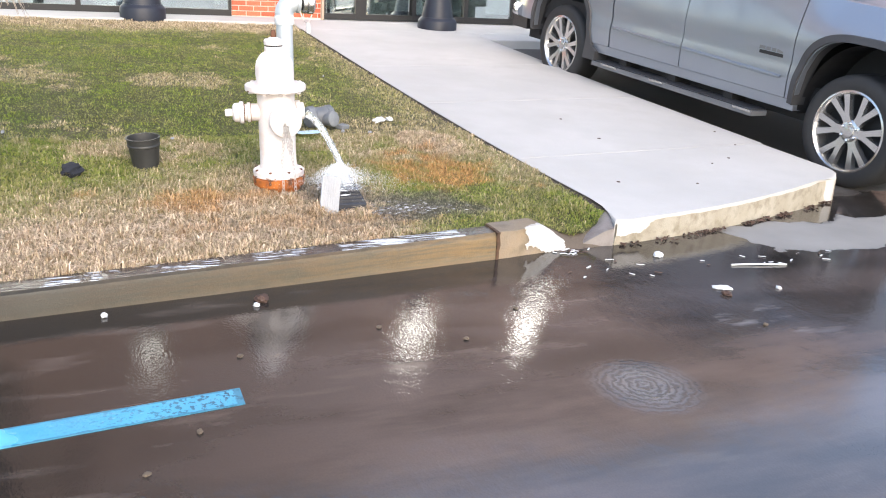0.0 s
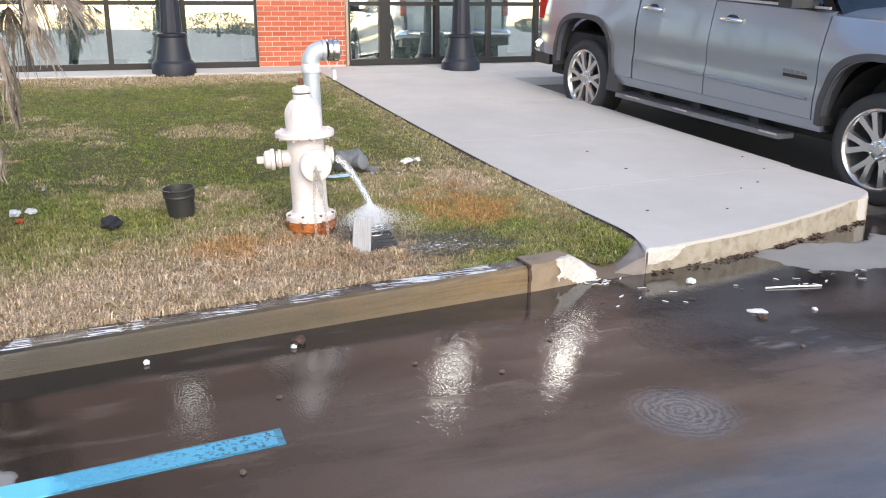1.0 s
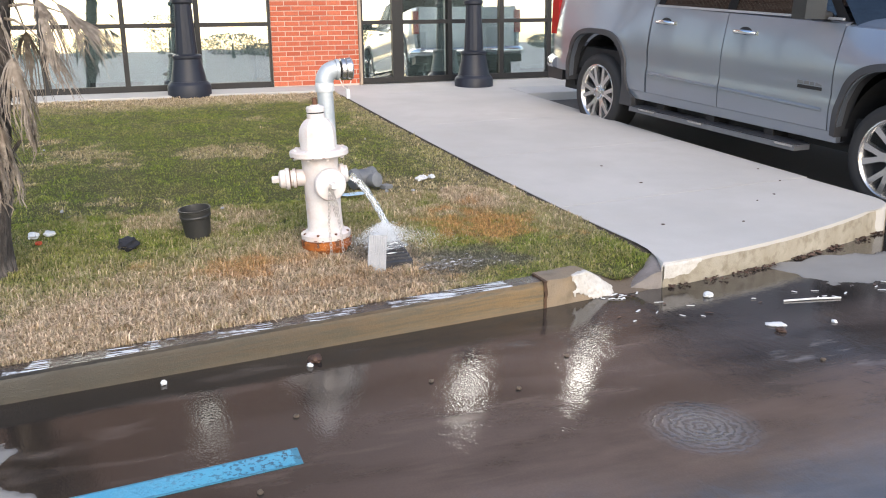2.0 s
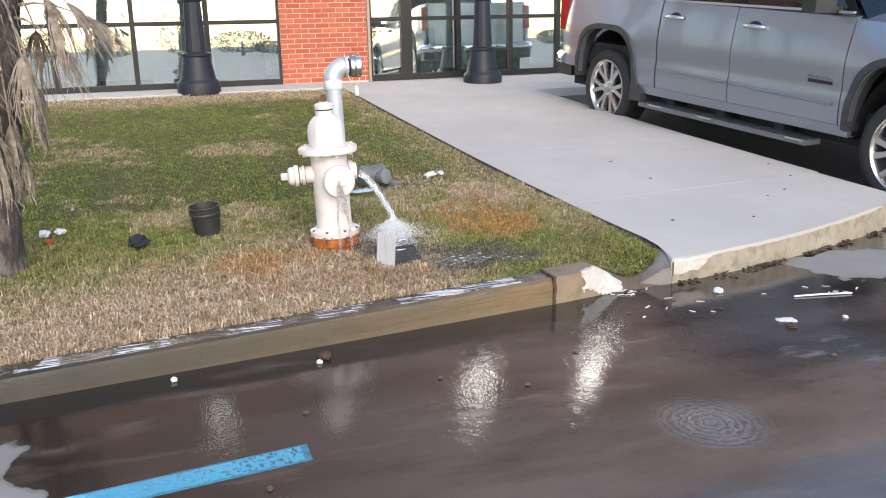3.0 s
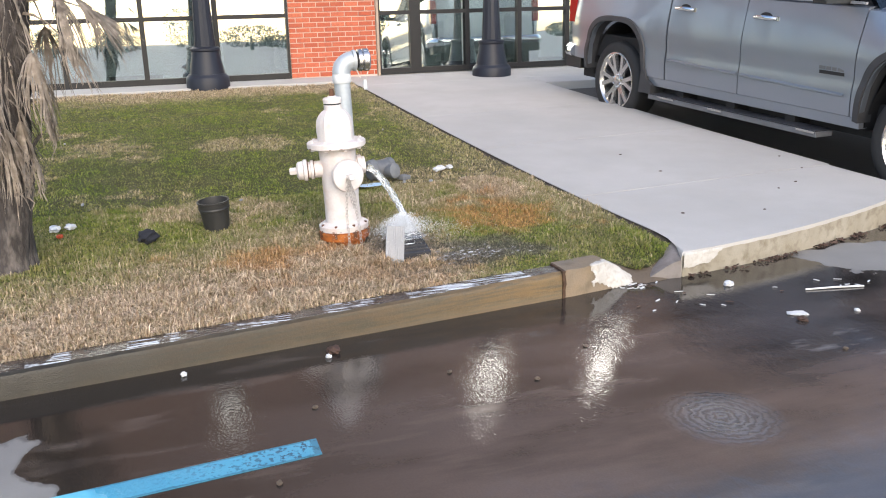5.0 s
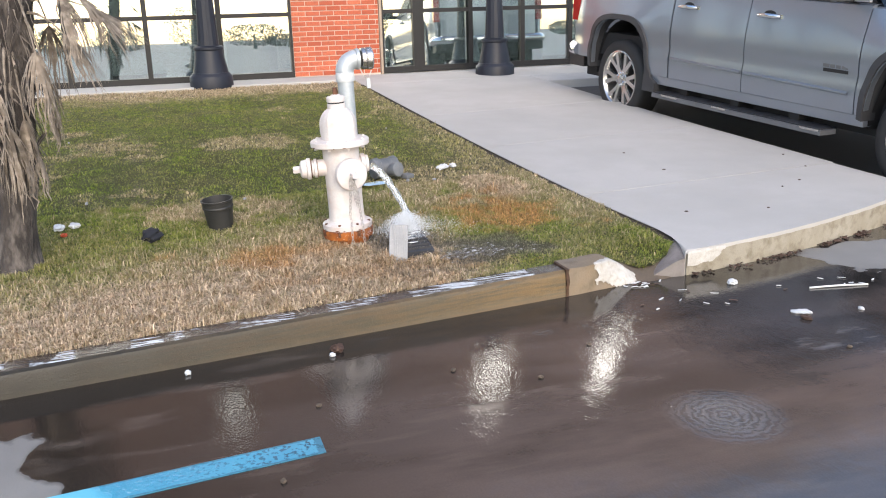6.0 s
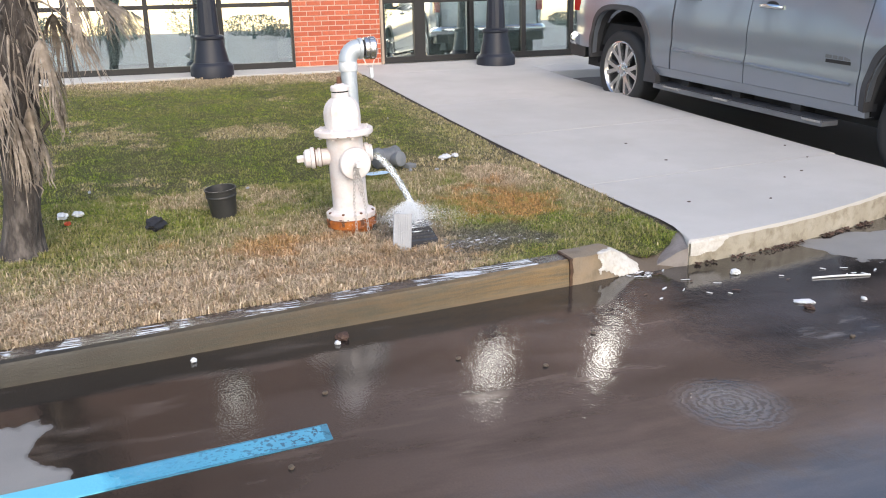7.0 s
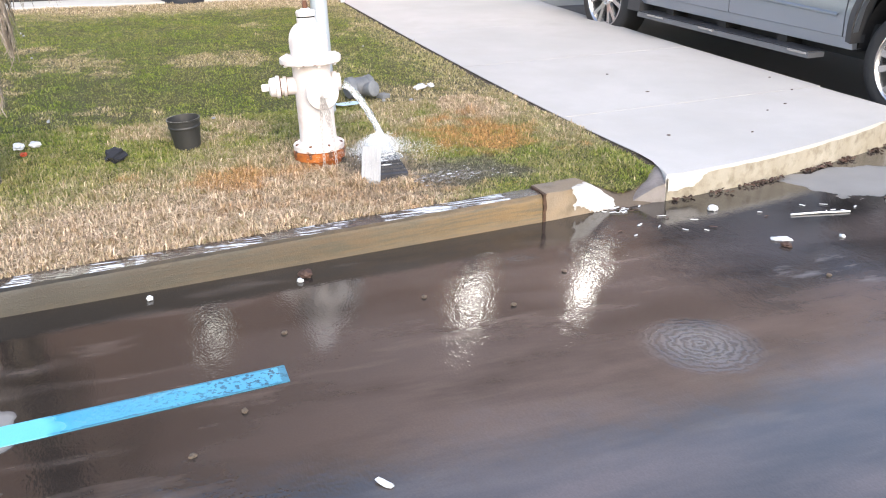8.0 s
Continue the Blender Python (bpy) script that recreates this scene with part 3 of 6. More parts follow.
def kerb_face():
    """The weathered, uneven front face of the walkway's kerb."""
    bm = bmesh.new()
    line = [(2.84 + 0.05 * k, walk_front(2.84 + 0.05 * k)) for k in range(44)] + nose[1:]
    rows = []
    for i, (x, y) in enumerate(line):
        a, b = line[max(0, i - 1)], line[min(len(line) - 1, i + 1)]
        t = Vector((b[0] - a[0], b[1] - a[1], 0)).normalized()
        out = Vector((t.y, -t.x, 0))
        col = []
        for h in (0.0, 0.25, 0.5, 0.75, 1.0):
            o = 0.005 + 0.007 * noise.noise(Vector((x * 5, y * 5, h * 2))) + 0.006 * noise.noise(Vector((x * 19, y * 19, h * 6))) - (0.004 if h == 1 else 0)
            edge = 0.022 + 0.014 * noise.noise(Vector((x * 6, 2, 8)))
            p = Vector((x, y, -0.06 + (walk_z(y) - edge + 0.06) * h)) + out * max(o, 0.002)
            col.append(bm.verts.new(p))
        rows.append(col)
    for p, q in zip(rows, rows[1:]):
        for k in range(4):
            bm.faces.new((p[k], q[k], q[k + 1], p[k + 1]))
    tagged(part("kerb_face", bm, M["kerb_pale"], None, "", True), "weathered tan face of the walkway kerb", "kerb", kind="structure")


kerb_face()
slab("pavement", [(-14, 12.35), (2.76, 12.35), (2.76, 13.1), (-14, 13.1)], lambda y: 0.585 + (y - 12.35) * 0.03, 0.3, M["concrete"],
     "pale concrete strip along the storefront", 0.008)
slab("pavement", [(2.768, 12.012), (16, 12.012), (16, 13.1), (2.768, 13.1)], lambda y: walk_z(12.0) + (y - 12.0) * 0.05, 0.3, M["concrete"],
     "pale concrete pavement in front of the doors", 0.008)
slab("pavement", [(right_x(11.4) + 0.012, 11.36), (16, 11.36), (16, 12.0), (right_x(11.4) + 0.012, 12.0)], walk_z, 0.3, M["concrete"],
     "pale concrete pavement at the head of the parking bays", 0.015)

# the kerb along the lawn: face and wet top
def kerb_run():
    xs = [-14 + 0.25 * i for i in range(64)] + [2.0, 2.03]
    xs = sorted(x for x in set(xs) if x <= 2.03)
    bm = bmesh.new()
    prof = []
    for x in xs:
        y, z = kerb_y(x), kerb_top_z(x)
        w = 0.004 * noise.noise(Vector((x * 3, 0, 1)))
        prof.append([bm.verts.new(p) for p in ((x, y + w, -0.1), (x, y + 0.004 + w, z - 0.03), (x, y + 0.012 + w, z - 0.010), (x, y + 0.03, z))])
    for a, b in zip(prof, prof[1:]):
        for k in range(3):
            bm.faces.new((a[k], b[k], b[k + 1], a[k + 1]))
    bm.faces.new(prof[-1])
    ob = tagged(part("kerb", bm, M["kerb_wet"], None, "", True), "brown-stained wet concrete kerb along the lawn", "kerb", kind="structure")
    bm = bmesh.new()
    prof = []
    for x in xs:
        y, z = kerb_y(x), kerb_top_z(x)
        w = 0.012 * noise.noise(Vector((x * 4, 5, 1)))
        prof.append([bm.verts.new(p) for p in ((x, y + 0.03, z), (x, y + 0.09, z + 0.002), (x, y + 0.16 + w, z - 0.003), (x, y + 0.165 + w, -0.1))])
    for a, b in zip(prof, prof[1:]):
        for k in range(3):
            bm.faces.new((a[k], b[k], b[k + 1], a[k + 1]))
    bm.faces.new(prof[-1])
    part("kerb_top", bm, M["kerb_top"], ob, "kerb top with a sheet of water", True)


kerb_run()

# turf and grass
def dryness(x, y):
    n1 = noise.noise(Vector((x * 0.9, y * 0.9, 0))) * 0.5 + noise.noise(Vector((x * 2.6, y * 2.6, 7))) * 0.35 + noise.noise(Vector((x * 8, y * 8, 17))) * 0.25
    k = y - kerb_y(x)
    band = 1.0 - 0.45 * smooth01((k - 0.72 - 0.12 * x - 0.6 * n1) / 0.35) - 0.55 * smooth01((k - (1.12 + 0.12 * x) - 0.6 * n1) / 0.6)
    if x > 1.3:
        band *= 1.0 - smooth01((x - 1.3) / 0.6)
    d = band
    d = max(d, 0.8 * smooth01((y - 11.0 + n1) / 0.9))
    d = max(d, 0.4 * smooth01((x - 2.3 - 0.5 * n1 + 0.03 * (y - 6)) / 0.4) * smooth01((y - 4.7) / 0.4))
    d = max(d, 0.85 * smooth01((1.15 + 0.6 * n1 - math.hypot((x - 2.36) / 0.26, (y - 6.0) / 0.42)) / 0.4))
    d = max(d, 0.6 * smooth01((n1 - 0.10) / 0.22) * smooth01((y - 5.2) / 0.6))
    d = max(d, 0.5 * smooth01((x - 0.9) / 0.7) * smooth01((y - 5.3) / 0.4) * smooth01((9.0 - y) / 2.0) * smooth01((n1 + 0.2) / 0.3))
    green = smooth01(1.2 + 0.5 * n1 - math.hypot((x - 2.46) / 0.46, (y - 4.42) / 0.30))
    d *= 1 - min(1.0, green * 2.0)
    return d


def rustiness(x, y):
    n1 = noise.noise(Vector((x * 3, y * 3, 4))) + 0.9 * noise.noise(Vector((x * 9, y * 9, 14)))
    r = 0.95 * smooth01((1.15 + 0.85 * n1 - math.hypot((x - 2.17) / 0.46, (y - 5.30) / 0.44)) / 0.9)
    r = max(r, 0.75 * smooth01((1.1 + 0.9 * n1 - math.hypot((x - 0.62) / 0.55, (y - 4.90) / 0.22)) / 0.9))
    return max(r, 0.45 * smooth01((1.0 + 0.9 * n1 - math.hypot((x - 1.2) / 0.8, (y - 4.45) / 0.2)) / 0.8))


def muddy(x, y):
    n1 = noise.noise(Vector((x * 4, y * 4, 9))) + 0.6 * noise.noise(Vector((x * 11, y * 11, 19)))
    m = smooth01((1.1 + 0.5 * n1 - math.hypot((x - 1.78) / 0.45, (y - 4.64) / 0.27)) / 0.6)
    m = max(m, 0.4 * smooth01((1.1 + 0.6 * n1 - math.hypot((x - 1.25) / 0.6, (y - 4.40) / 0.2)) / 0.7))
    return max(m, 0.8 * smooth01((1.0 + 0.4 * n1 - math.hypot((x - 1.36) / 0.26, (y - 5.0) / 0.36)) / 0.5))


def lay_attributes(me, dry, rust, wet):
    for key, values in (("dry", dry), ("rust", rust), ("wet", wet)):
        a = me.attributes.new(key, "FLOAT", "POINT")
        a.data.foreach_set("value", np.array(values, dtype=np.float32))


def lawn():
    xs = [-14, -10, -7, -5, -4, -3] + [-2.5 + 0.12 * i for i in range(45)] + [2.845, 2.91]
    rows = [0.0, 0.08, 0.2, 0.35, 0.5, 0.7, 0.9, 1.15] + [1.4 + 0.3 * i for i in range(24)] + [99]
    verts, faces = [], []
    for r in rows:
        for i, x in enumerate(xs):
            y = min(turf_y(x) + r, 12.345) if r < 99 else 12.345
            if x > 2.3:
                x = 2.3 + (x - 2.3) * (walk_l(y) - 0.006 - 2.3) / 0.61
            verts.append((x, y, lawn_z(x, y) - 0.012 - (0.018 if i == len(xs) - 1 else 0.0)))
    n = len(xs)
    faces = [(j * n + i, j * n + i + 1, (j + 1) * n + i + 1, (j + 1) * n + i) for j in range(len(rows) - 1) for i in range(n - 1)]
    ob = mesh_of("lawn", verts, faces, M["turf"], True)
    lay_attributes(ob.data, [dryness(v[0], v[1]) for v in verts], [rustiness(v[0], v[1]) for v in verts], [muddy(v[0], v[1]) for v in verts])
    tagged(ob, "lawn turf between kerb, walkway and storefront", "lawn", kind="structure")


lawn()


def edge_soil():
    """The bare dark groove between turf and walkway."""
    verts, faces = [], []
    ys = [4.43 + 0.12 * k for k in range(64)]
    for y in ys:
        x = walk_l(y)
        w = 0.03 + 0.012 * noise.noise(Vector((y * 6, 1, 2)))
        verts += [(x - 0.003, y, walk_z(y) - 0.003), (x - 0.005, y, walk_z(y) - 0.022), (x - w, y, lawn_z(x - w, y) - 0.008), (x - w - 0.03, y, lawn_z(x - w, y) - 0.05)]
    for k in range(len(ys) - 1):
        for q in range(3):
            faces.append((k * 4 + q, k * 4 + q + 1, k * 4 + q + 5, k * 4 + q + 4))
    tagged(mesh_of("edge_soil", verts, faces, M["soil_dark"], True), "bare dark soil groove along the walkway edge", "soil", kind="structure")


edge_soil()


def grass(name, count, region, size, label, seed, width):
    rng = random.Random(seed)
    verts, faces, dry, rust, wet = [], [], [], [], []
    x0, x1, y0, y1 = region
    made = 0
    while made < count:
        x, y = rng.uniform(x0, x1), rng.uniform(y0, y1)
        if y < turf_y(x) + 0.008 + 0.012 * noise.noise(Vector((x * 6, 0, 5))) or x > walk_l(y) - 0.042 - 0.04 * abs(noise.noise(Vector((y * 5, 3, 1)))) or y > 12.34:
            continue
        mud = muddy(x, y)
        if math.hypot(x - 1.06, y - 5.1) < 0.135 or rng.random() < 0.55 * mud:
            continue
        made += 1
        d = min(1.0, max(0.0, dryness(x, y) + (rng.choice((-0.35, 0.0, 0.35)) * rng.random() * 1.3 + rng.uniform(-0.2, 0.2)) * (1.0 if y < 6.2 else 0.5)))
        ru = min(1.0, max(0.0, rustiness(x, y) * rng.uniform(0.5, 1.25) + rng.uniform(-0.15, 0.1)))
        tuft = 0.65 + 1.2 * max(0.0, noise.noise(Vector((x * 9, y * 9, 11)))) + 0.3 * noise.noise(Vector((x * 2, y * 2, 12)))
        h = size * rng.uniform(0.45, 1.3) * (0.75 + 0.75 * d) * tuft * (1 - 0.5 * mud)
        w = width * rng.uniform(0.6, 1.5) * (1 + 0.25 * d)
        a, lean = rng.uniform(0, 6.283), rng.uniform(0.2, 1.7)
        dx, dy = math.cos(a), math.sin(a)
        z = lawn_z(x, y) - 0.015
        b = len(verts)
        mx, my, mz = x + dx * h * lean * 0.35, y + dy * h * lean * 0.35, z + h * 0.65
        tx, ty, tz = x + dx * h * lean, y + dy * h * lean, z + h * max(0.35, 1.05 - 0.45 * lean)
        verts += [(x - dy * w, y + dx * w, z), (x + dy * w, y - dx * w, z), (mx - dy * w * 0.8, my + dx * w * 0.8, mz), (mx + dy * w * 0.8, my - dx * w * 0.8, mz), (tx, ty, tz)]
        faces += [(b, b + 1, b + 3, b + 2), (b + 2, b + 3, b + 4)]
        dry += [d] * 5
        rust += [ru] * 5
        wet += [mud] * 5
    ob = mesh_of(name, verts, faces, M["blade"])
    lay_attributes(ob.data, dry, rust, wet)
    return tagged(ob, label, "grass", kind="stuff")


def pts_blue():
    bm = bmesh.new()
    for k in range(12):
        a, b = 0.455 - 0.4 * k, 0.455 - 0.4 * (k + 1)
        ya, yb = 2.877 + 0.127 * (a - 0.455), 2.877 + 0.127 * (b - 0.455)
        za, zb = lot_z(a, ya) - 0.001, lot_z(b, yb) - 0.001
        vs = [bm.verts.new(p) for p in ((b, yb - 0.062, zb), (a, ya - 0.062, za), (a, ya + 0.062, za), (b, yb + 0.062, zb))]
        f = bm.faces.new(vs)
        r = bmesh.ops.extrude_face_region(bm, geom=[f])
        bmesh.ops.translate(bm, vec=(0, 0, 0.004), verts=[v for v in r["geom"] if isinstance(v, bmesh.types.BMVert)])
    bmesh.ops.remove_doubles(bm, verts=bm.verts, dist=0.0005)
    ob = part("bay_marking", bm, M["blue"])
    tagged(ob, "sky-blue painted parking bay line, wet and worn at its end", "road marking", kind="structure")


pts_blue()

# ---------------- storefront ----------------
def storefront():
    wall = thing("brick_pier_wall", pose(0, 0, 0), "red brick storefront wall with pale mortar", "wall", kind="structure")
    wall.name = "wall_north"
    bm = bmesh.new()
    box(bm, (2.0, WALL_Y + 0.012, 0.2), (3.295, WALL_Y + 0.35, 3.4))
    part("mortar_core", bm, M["mortar"], wall)
    for x0, x1 in ((-14, -8.4), (10.2, 16)):
        bm = bmesh.new()
        box(bm, (x0, WALL_Y, 0.2), (x1, WALL_Y + 0.35, 3.4))
        part("brick_wing", bm, M["brickwork"], wall)
    bm = bmesh.new()
    box(bm, (-14, WALL_Y - 0.02, 3.4), (16, WALL_Y + 0.35, 7.35))
    part("upper_wall", bm, M["brickwork"], wall)
    bm = bmesh.new()
    box(bm, (-14.1, WALL_Y - 0.10, 7.35), (16.1, WALL_Y + 0.45, 7.6))
    part("coping", bm, M["tan_trim"], wall, "tan parapet coping")
    bm = bmesh.new()
    box(bm, (3.297, WALL_Y - 0.03, 0.58), (3.335, WALL_Y + 0.1, 3.4))
    part("door_jamb_trim", bm, M["tan_trim"], wall, "tan door trim")
    return wall


def glazing(name, xs, label, wide=()):
    """One run of storefront glass: sill, rail, head, upright bars and panes."""
    win = thing(name, pose(xs[0], WALL_Y, FLOOR_Z), label, "window", kind="structure")
    x0, x1 = 0.0, xs[-1] - xs[0]
    H = 2.79

    def bar(nm, lo, hi):
        bm = bmesh.new()
        box(bm, lo, hi)
        part(nm, bm, M["frame"], win, "", False, 0.004)
    bar("bottom_rail", (x0, 0.0, 0.0), (x1, 0.11, 0.085))
    bar("middle_rail", (x0, 0.004, 0.865), (x1, 0.106, 0.925))
    bar("head_rail", (x0, 0.0, H - 0.08), (x1, 0.11, H))
    for i, x in enumerate(xs):
        w = 0.034
        if i in wide:
            w = 0.085
        a = x - xs[0] - (0 if i == 0 else w)
        b = x - xs[0] + (0 if i == len(xs) - 1 else w)
        bar("mullion", (a, -0.003, 0.0), (b, 0.113, H))
        if i + 1 < len(xs):
            for z0, z1 in ((0.085, 0.865), (0.925, H - 0.08)):
                bm = bmesh.new()
                for c in box(bm, (b, 0.033, z0), (xs[i + 1] - xs[0] - w, 0.041, z1)):
                    c.co.y += 0.0145 * c.co.z
                p = part("pane", bm, M["window"], win)
                p.visible_shadow = False
    return win


storefront()
glazing("window_1", [-8.4, -7.2, -6.15, -5.12, -4.1, -3.08, -2.06, -1.05, -0.01, 0.98, 2.0], "dark-framed storefront glazing reflecting the evening sky")
glazing("window_2", [3.335, 3.91, 4.75, 5.62, 6.45, 7.3, 8.2, 9.2, 10.2], "dark-framed storefront glazing beside the entrance door", wide=(1,))


def door_lock():
    ob = thing("door_lock", pose(3.42, WALL_Y, 0.93), "small chrome lock on the glass entrance door", "lock")
    bm = bmesh.new()
    lathe(bm, [(0.022, 0), (0.022, 0.03), (0.014, 0.04)], 16, pose(0, 0.05, 0, 90, 0, 0))
    part("cylinder", bm, M["chrome"], ob, "", True)
    bm = bmesh.new()
    lathe(bm, [(0.012, 0), (0.012, 0.03), (0.008, 0.035)], 12, pose(0.07, 0.05, 0, 90, 0, 0))
    part("knob", bm, M["chrome"], ob, "", True)


door_lock()


def interior():
    for nm, lo, hi, mt, lb in (("floor", (-14, 13.36, 0.4), (16, 19, 0.59), "interior_floor", "grey carpet floor behind the storefront"),
                               ("wall_inner", (-14, 15.6, 0.4), (16, 15.8, 3.6), "interior_wall", "pale wall inside the building"),
                               ("wall_west", (-14.2, 13.36, 0.2), (-14, 19.2, 6), "brickwork", "brick side wall of the building"),
                               ("wall_east", (16, 13.36, 0.2), (16.2, 19.2, 6), "brickwork", "brick side wall of the building"),
                               ("ceiling", (-14, 13.36, 3.6), (16, 19.2, 3.75), "interior_wall", "pale ceiling inside the building"),
                               ("roof", (-14, 13.36, 5.9), (16, 19.2, 6.1), "concrete", "flat roof of the building")):
        bm = bmesh.new()
        box(bm, lo, hi)
        tagged(part(nm, bm, M[mt]), lb, nm.split("_")[0], kind="structure")
    # standing screens seen through the glass
    for x, w, y, h, mt in ((-1.75, 0.35, 13.9, 1.15, "blind"), (-0.75, 0.42, 13.8, 1.3, "blind"), (0.35, 0.28, 13.7, 2.7, "interior_wall"), (1.5, 0.75, 13.9, 0.95, "blind"),
                           (4.45, 0.34, 13.8, 0.75, "blind"), (5.35, 0.5, 14.0, 1.2, "interior_wall"), (6.0, 0.6, 13.8, 0.8, "blind")):
        ob = thing("partition_screen", pose(x, y, 0.59), "grey upright screen standing inside behind the glass", "screen", "screens behind the glass")
        bm = bmesh.new()
        box(bm, (-w / 2, -0.02, 0.06), (w / 2, 0.02, h))
        part("panel", bm, M[mt], ob, "", False, 0.008)
        bm = bmesh.new()
        box(bm, (-w / 2, -0.15, 0), (w / 2, 0.15, 0.06))
        part("foot", bm, M["frame"], ob, "", False, 0.008)


interior()


# ---------------- lamp posts ----------------
def lamp_post(x, y, z, glow):
    ob = thing("lamp_post", pose(x, y, z), "black cast-iron lamp post with a stepped flared base", "lamp post", "lamp posts along the storefront")
    bm = bmesh.new()
    lathe(bm, [(0.29, -0.05), (0.29, 0.10), (0.275, 0.13), (0.255, 0.145), (0.25, 0.16)], 40)
    part("plinth", bm, M["post"], ob, "", True)
    bm = bmesh.new()
    lathe(bm, [(0.24, 0.16), (0.225, 0.24), (0.20, 0.36), (0.187, 0.455), (0.20, 0.47), (0.20, 0.50), (0.17, 0.52)], 12)
    part("base", bm, M["post"], ob, "", True)
    bm = bmesh.new()
    n, prof = 32, [(0.145, 0.52), (0.125, 0.9), (0.112, 1.2), (0.095, 2.4), (0.078, 3.38)]
    rings = []
    for r, h in prof:
        rings.append([bm.verts.new((r * (1 - 0.025 * (k % 2)) * math.cos(2 * math.pi * k / n), r * (1 - 0.025 * (k % 2)) * math.sin(2 * math.pi * k / n), h)) for k in range(n)])
    for a, b in zip(rings, rings[1:]):
        for k in range(n):
            bm.faces.new((a[k], a[(k + 1) % n], b[(k + 1) % n], b[k]))
    part("fluted_shaft", bm, M["post"], ob)
    bm = bmesh.new()
    lathe(bm, [(0.115, 1.17), (0.14, 1.19), (0.14, 1.23), (0.115, 1.25)], 32)
    part("collar", bm, M["post"], ob, "", True)
    bm = bmesh.new()
    lathe(bm, [(0.08, 3.36), (0.13, 3.42), (0.15, 3.48), (0.12, 3.50)], 24)
    part("lantern_seat", bm, M["post"], ob, "", True)
    bm = bmesh.new()
    lathe(bm, [(0.09, 3.50), (0.105, 3.60), (0.115, 3.74), (0.105, 3.86), (0.09, 3.94)], 24)
    part("globe", bm, glow, ob, "lit pale glass globe", True)
    bm = bmesh.new()
    lathe(bm, [(0.11, 3.94), (0.09, 4.0), (0.02, 4.06), (0.012, 4.16)], 24)
    part("finial", bm, M["post"], ob, "", True)
    return ob


lamp_post(0.775, 12.5, 0.605, M["lamp_dim"])
post = lamp_post(4.905, 12.4, 0.56, M["lamp"])
copy_thing(post, pose(7.0, 12.4, 0.56))

# ---------------- broken kerb end and gutter ----------------
def kerb_end():
    ob = thing("kerb_end", pose(2.045, kerb_y(2.045), 0), "broken sloping kerb end with a chipped white face", "kerb")
    LEN = 0.53

    def surface(s, h, off=0.0):
        """A point of the end piece: s along it, h from its foot (0) over its front edge (1) to its back (2)."""
        t = s / LEN
        top = 0.152 - 0.14 * smooth01((t - 0.50) / 0.55) + 0.006 * noise.noise(Vector((s * 14, h * 2, 3)))
        y0 = 0.075 * t + 0.008 * noise.noise(Vector((s * 8, h * 3, 7)))
        back = 0.165 - 0.04 * smooth01((t - 0.5) / 0.5)
        slope = 0.05 * smooth01((t - 0.35) / 0.4)
        if h <= 1:
            return Vector((s, y0 + 0.012 * h + slope * h * h - off, -0.03 + (top + 0.03) * h + off * 0.4))
        return Vector((s, y0 + 0.012 + slope + (back - slope) * (h - 1), top + 0.004 * (h - 1) + off))
    hs = [0.0, 0.2, 0.4, 0.6, 0.8, 0.93, 1.0, 1.07, 1.2, 1.45, 1.7, 2.0]
    bm = bmesh.new()
    n = 22
    rows = [[bm.verts.new(surface(LEN * i / n, h)) for h in hs] + [bm.verts.new((LEN * i / n, 0.19 + 0.075 * i / n, -0.05))] for i in range(n + 1)]
    for a, b in zip(rows, rows[1:]):
        for k in range(len(hs)):
            bm.faces.new((a[k], b[k], b[k + 1], a[k + 1]))
    bm.faces.new(rows[0])
    bm.faces.new(rows[-1])
    part("body", bm, M["kerb_end"], ob, "", True)
    # bare white concrete where a piece has broken off
    bm = bmesh.new()
    grid = {}
    m, q = 64, 64
    for i in range(m + 1):
        for j in range(q + 1):
            s, h = 0.14 + 0.35 * i / m, 0.12 + 1.5 * j / q
            r = max(math.hypot((s - 0.345) / 0.17, (h - 0.78) / 0.62), (0.24 - s) / 0.06 * (h > 0.9)) + 0.30 * noise.noise(Vector((s * 14, h * 2.4, 1))) + 0.14 * noise.noise(Vector((s * 45, h * 7, 2)))
            if r < 1:
                grid[i, j] = bm.verts.new(surface(s, h, 0.005 + 0.004 * noise.noise(Vector((s * 40, h * 8, 5)))))
    for (i, j) in list(grid):
        four = [(i, j), (i + 1, j), (i + 1, j + 1), (i, j + 1)]
        if all(k in grid for k in four):
            bm.faces.new([grid[k] for k in four])
    bmesh.ops.delete(bm, geom=[v for v in bm.verts if not v.link_faces], context="VERTS")
    part("chipped_face", bm, M["white_chip"], ob, "bare white broken concrete", True)
    bm = bmesh.new()
    line = [(-0.006 + 0.010 * noise.noise(Vector((0, z * 30, 1))), z) for z in (-0.02, 0.02, 0.05, 0.08, 0.11, 0.14, 0.155)]
    rows = [[bm.verts.new(p) for p in ((x - 0.008, -0.005, z), (x + 0.010 + 0.006 * noise.noise(Vector((3, z * 40, 1))), -0.005, z), (x + 0.008, 0.16, z + 0.002), (x - 0.007, 0.16, z + 0.002))] for x, z in line]
    for a, b in zip(rows, rows[1:]):
        for k in range(4):
            bm.faces.new((a[k], a[(k + 1) % 4], b[(k + 1) % 4], b[k]))
    bm.faces.new(rows[-1])
    part("joint_crack", bm, M["rust_dirt"], ob, "dark open joint with rusty dirt")
    # mud and turf in the gutter between kerb end and walkway
    bm = bmesh.new()
    xs = [2.05 + 0.06 * k for k in range(16)]
    rows = []
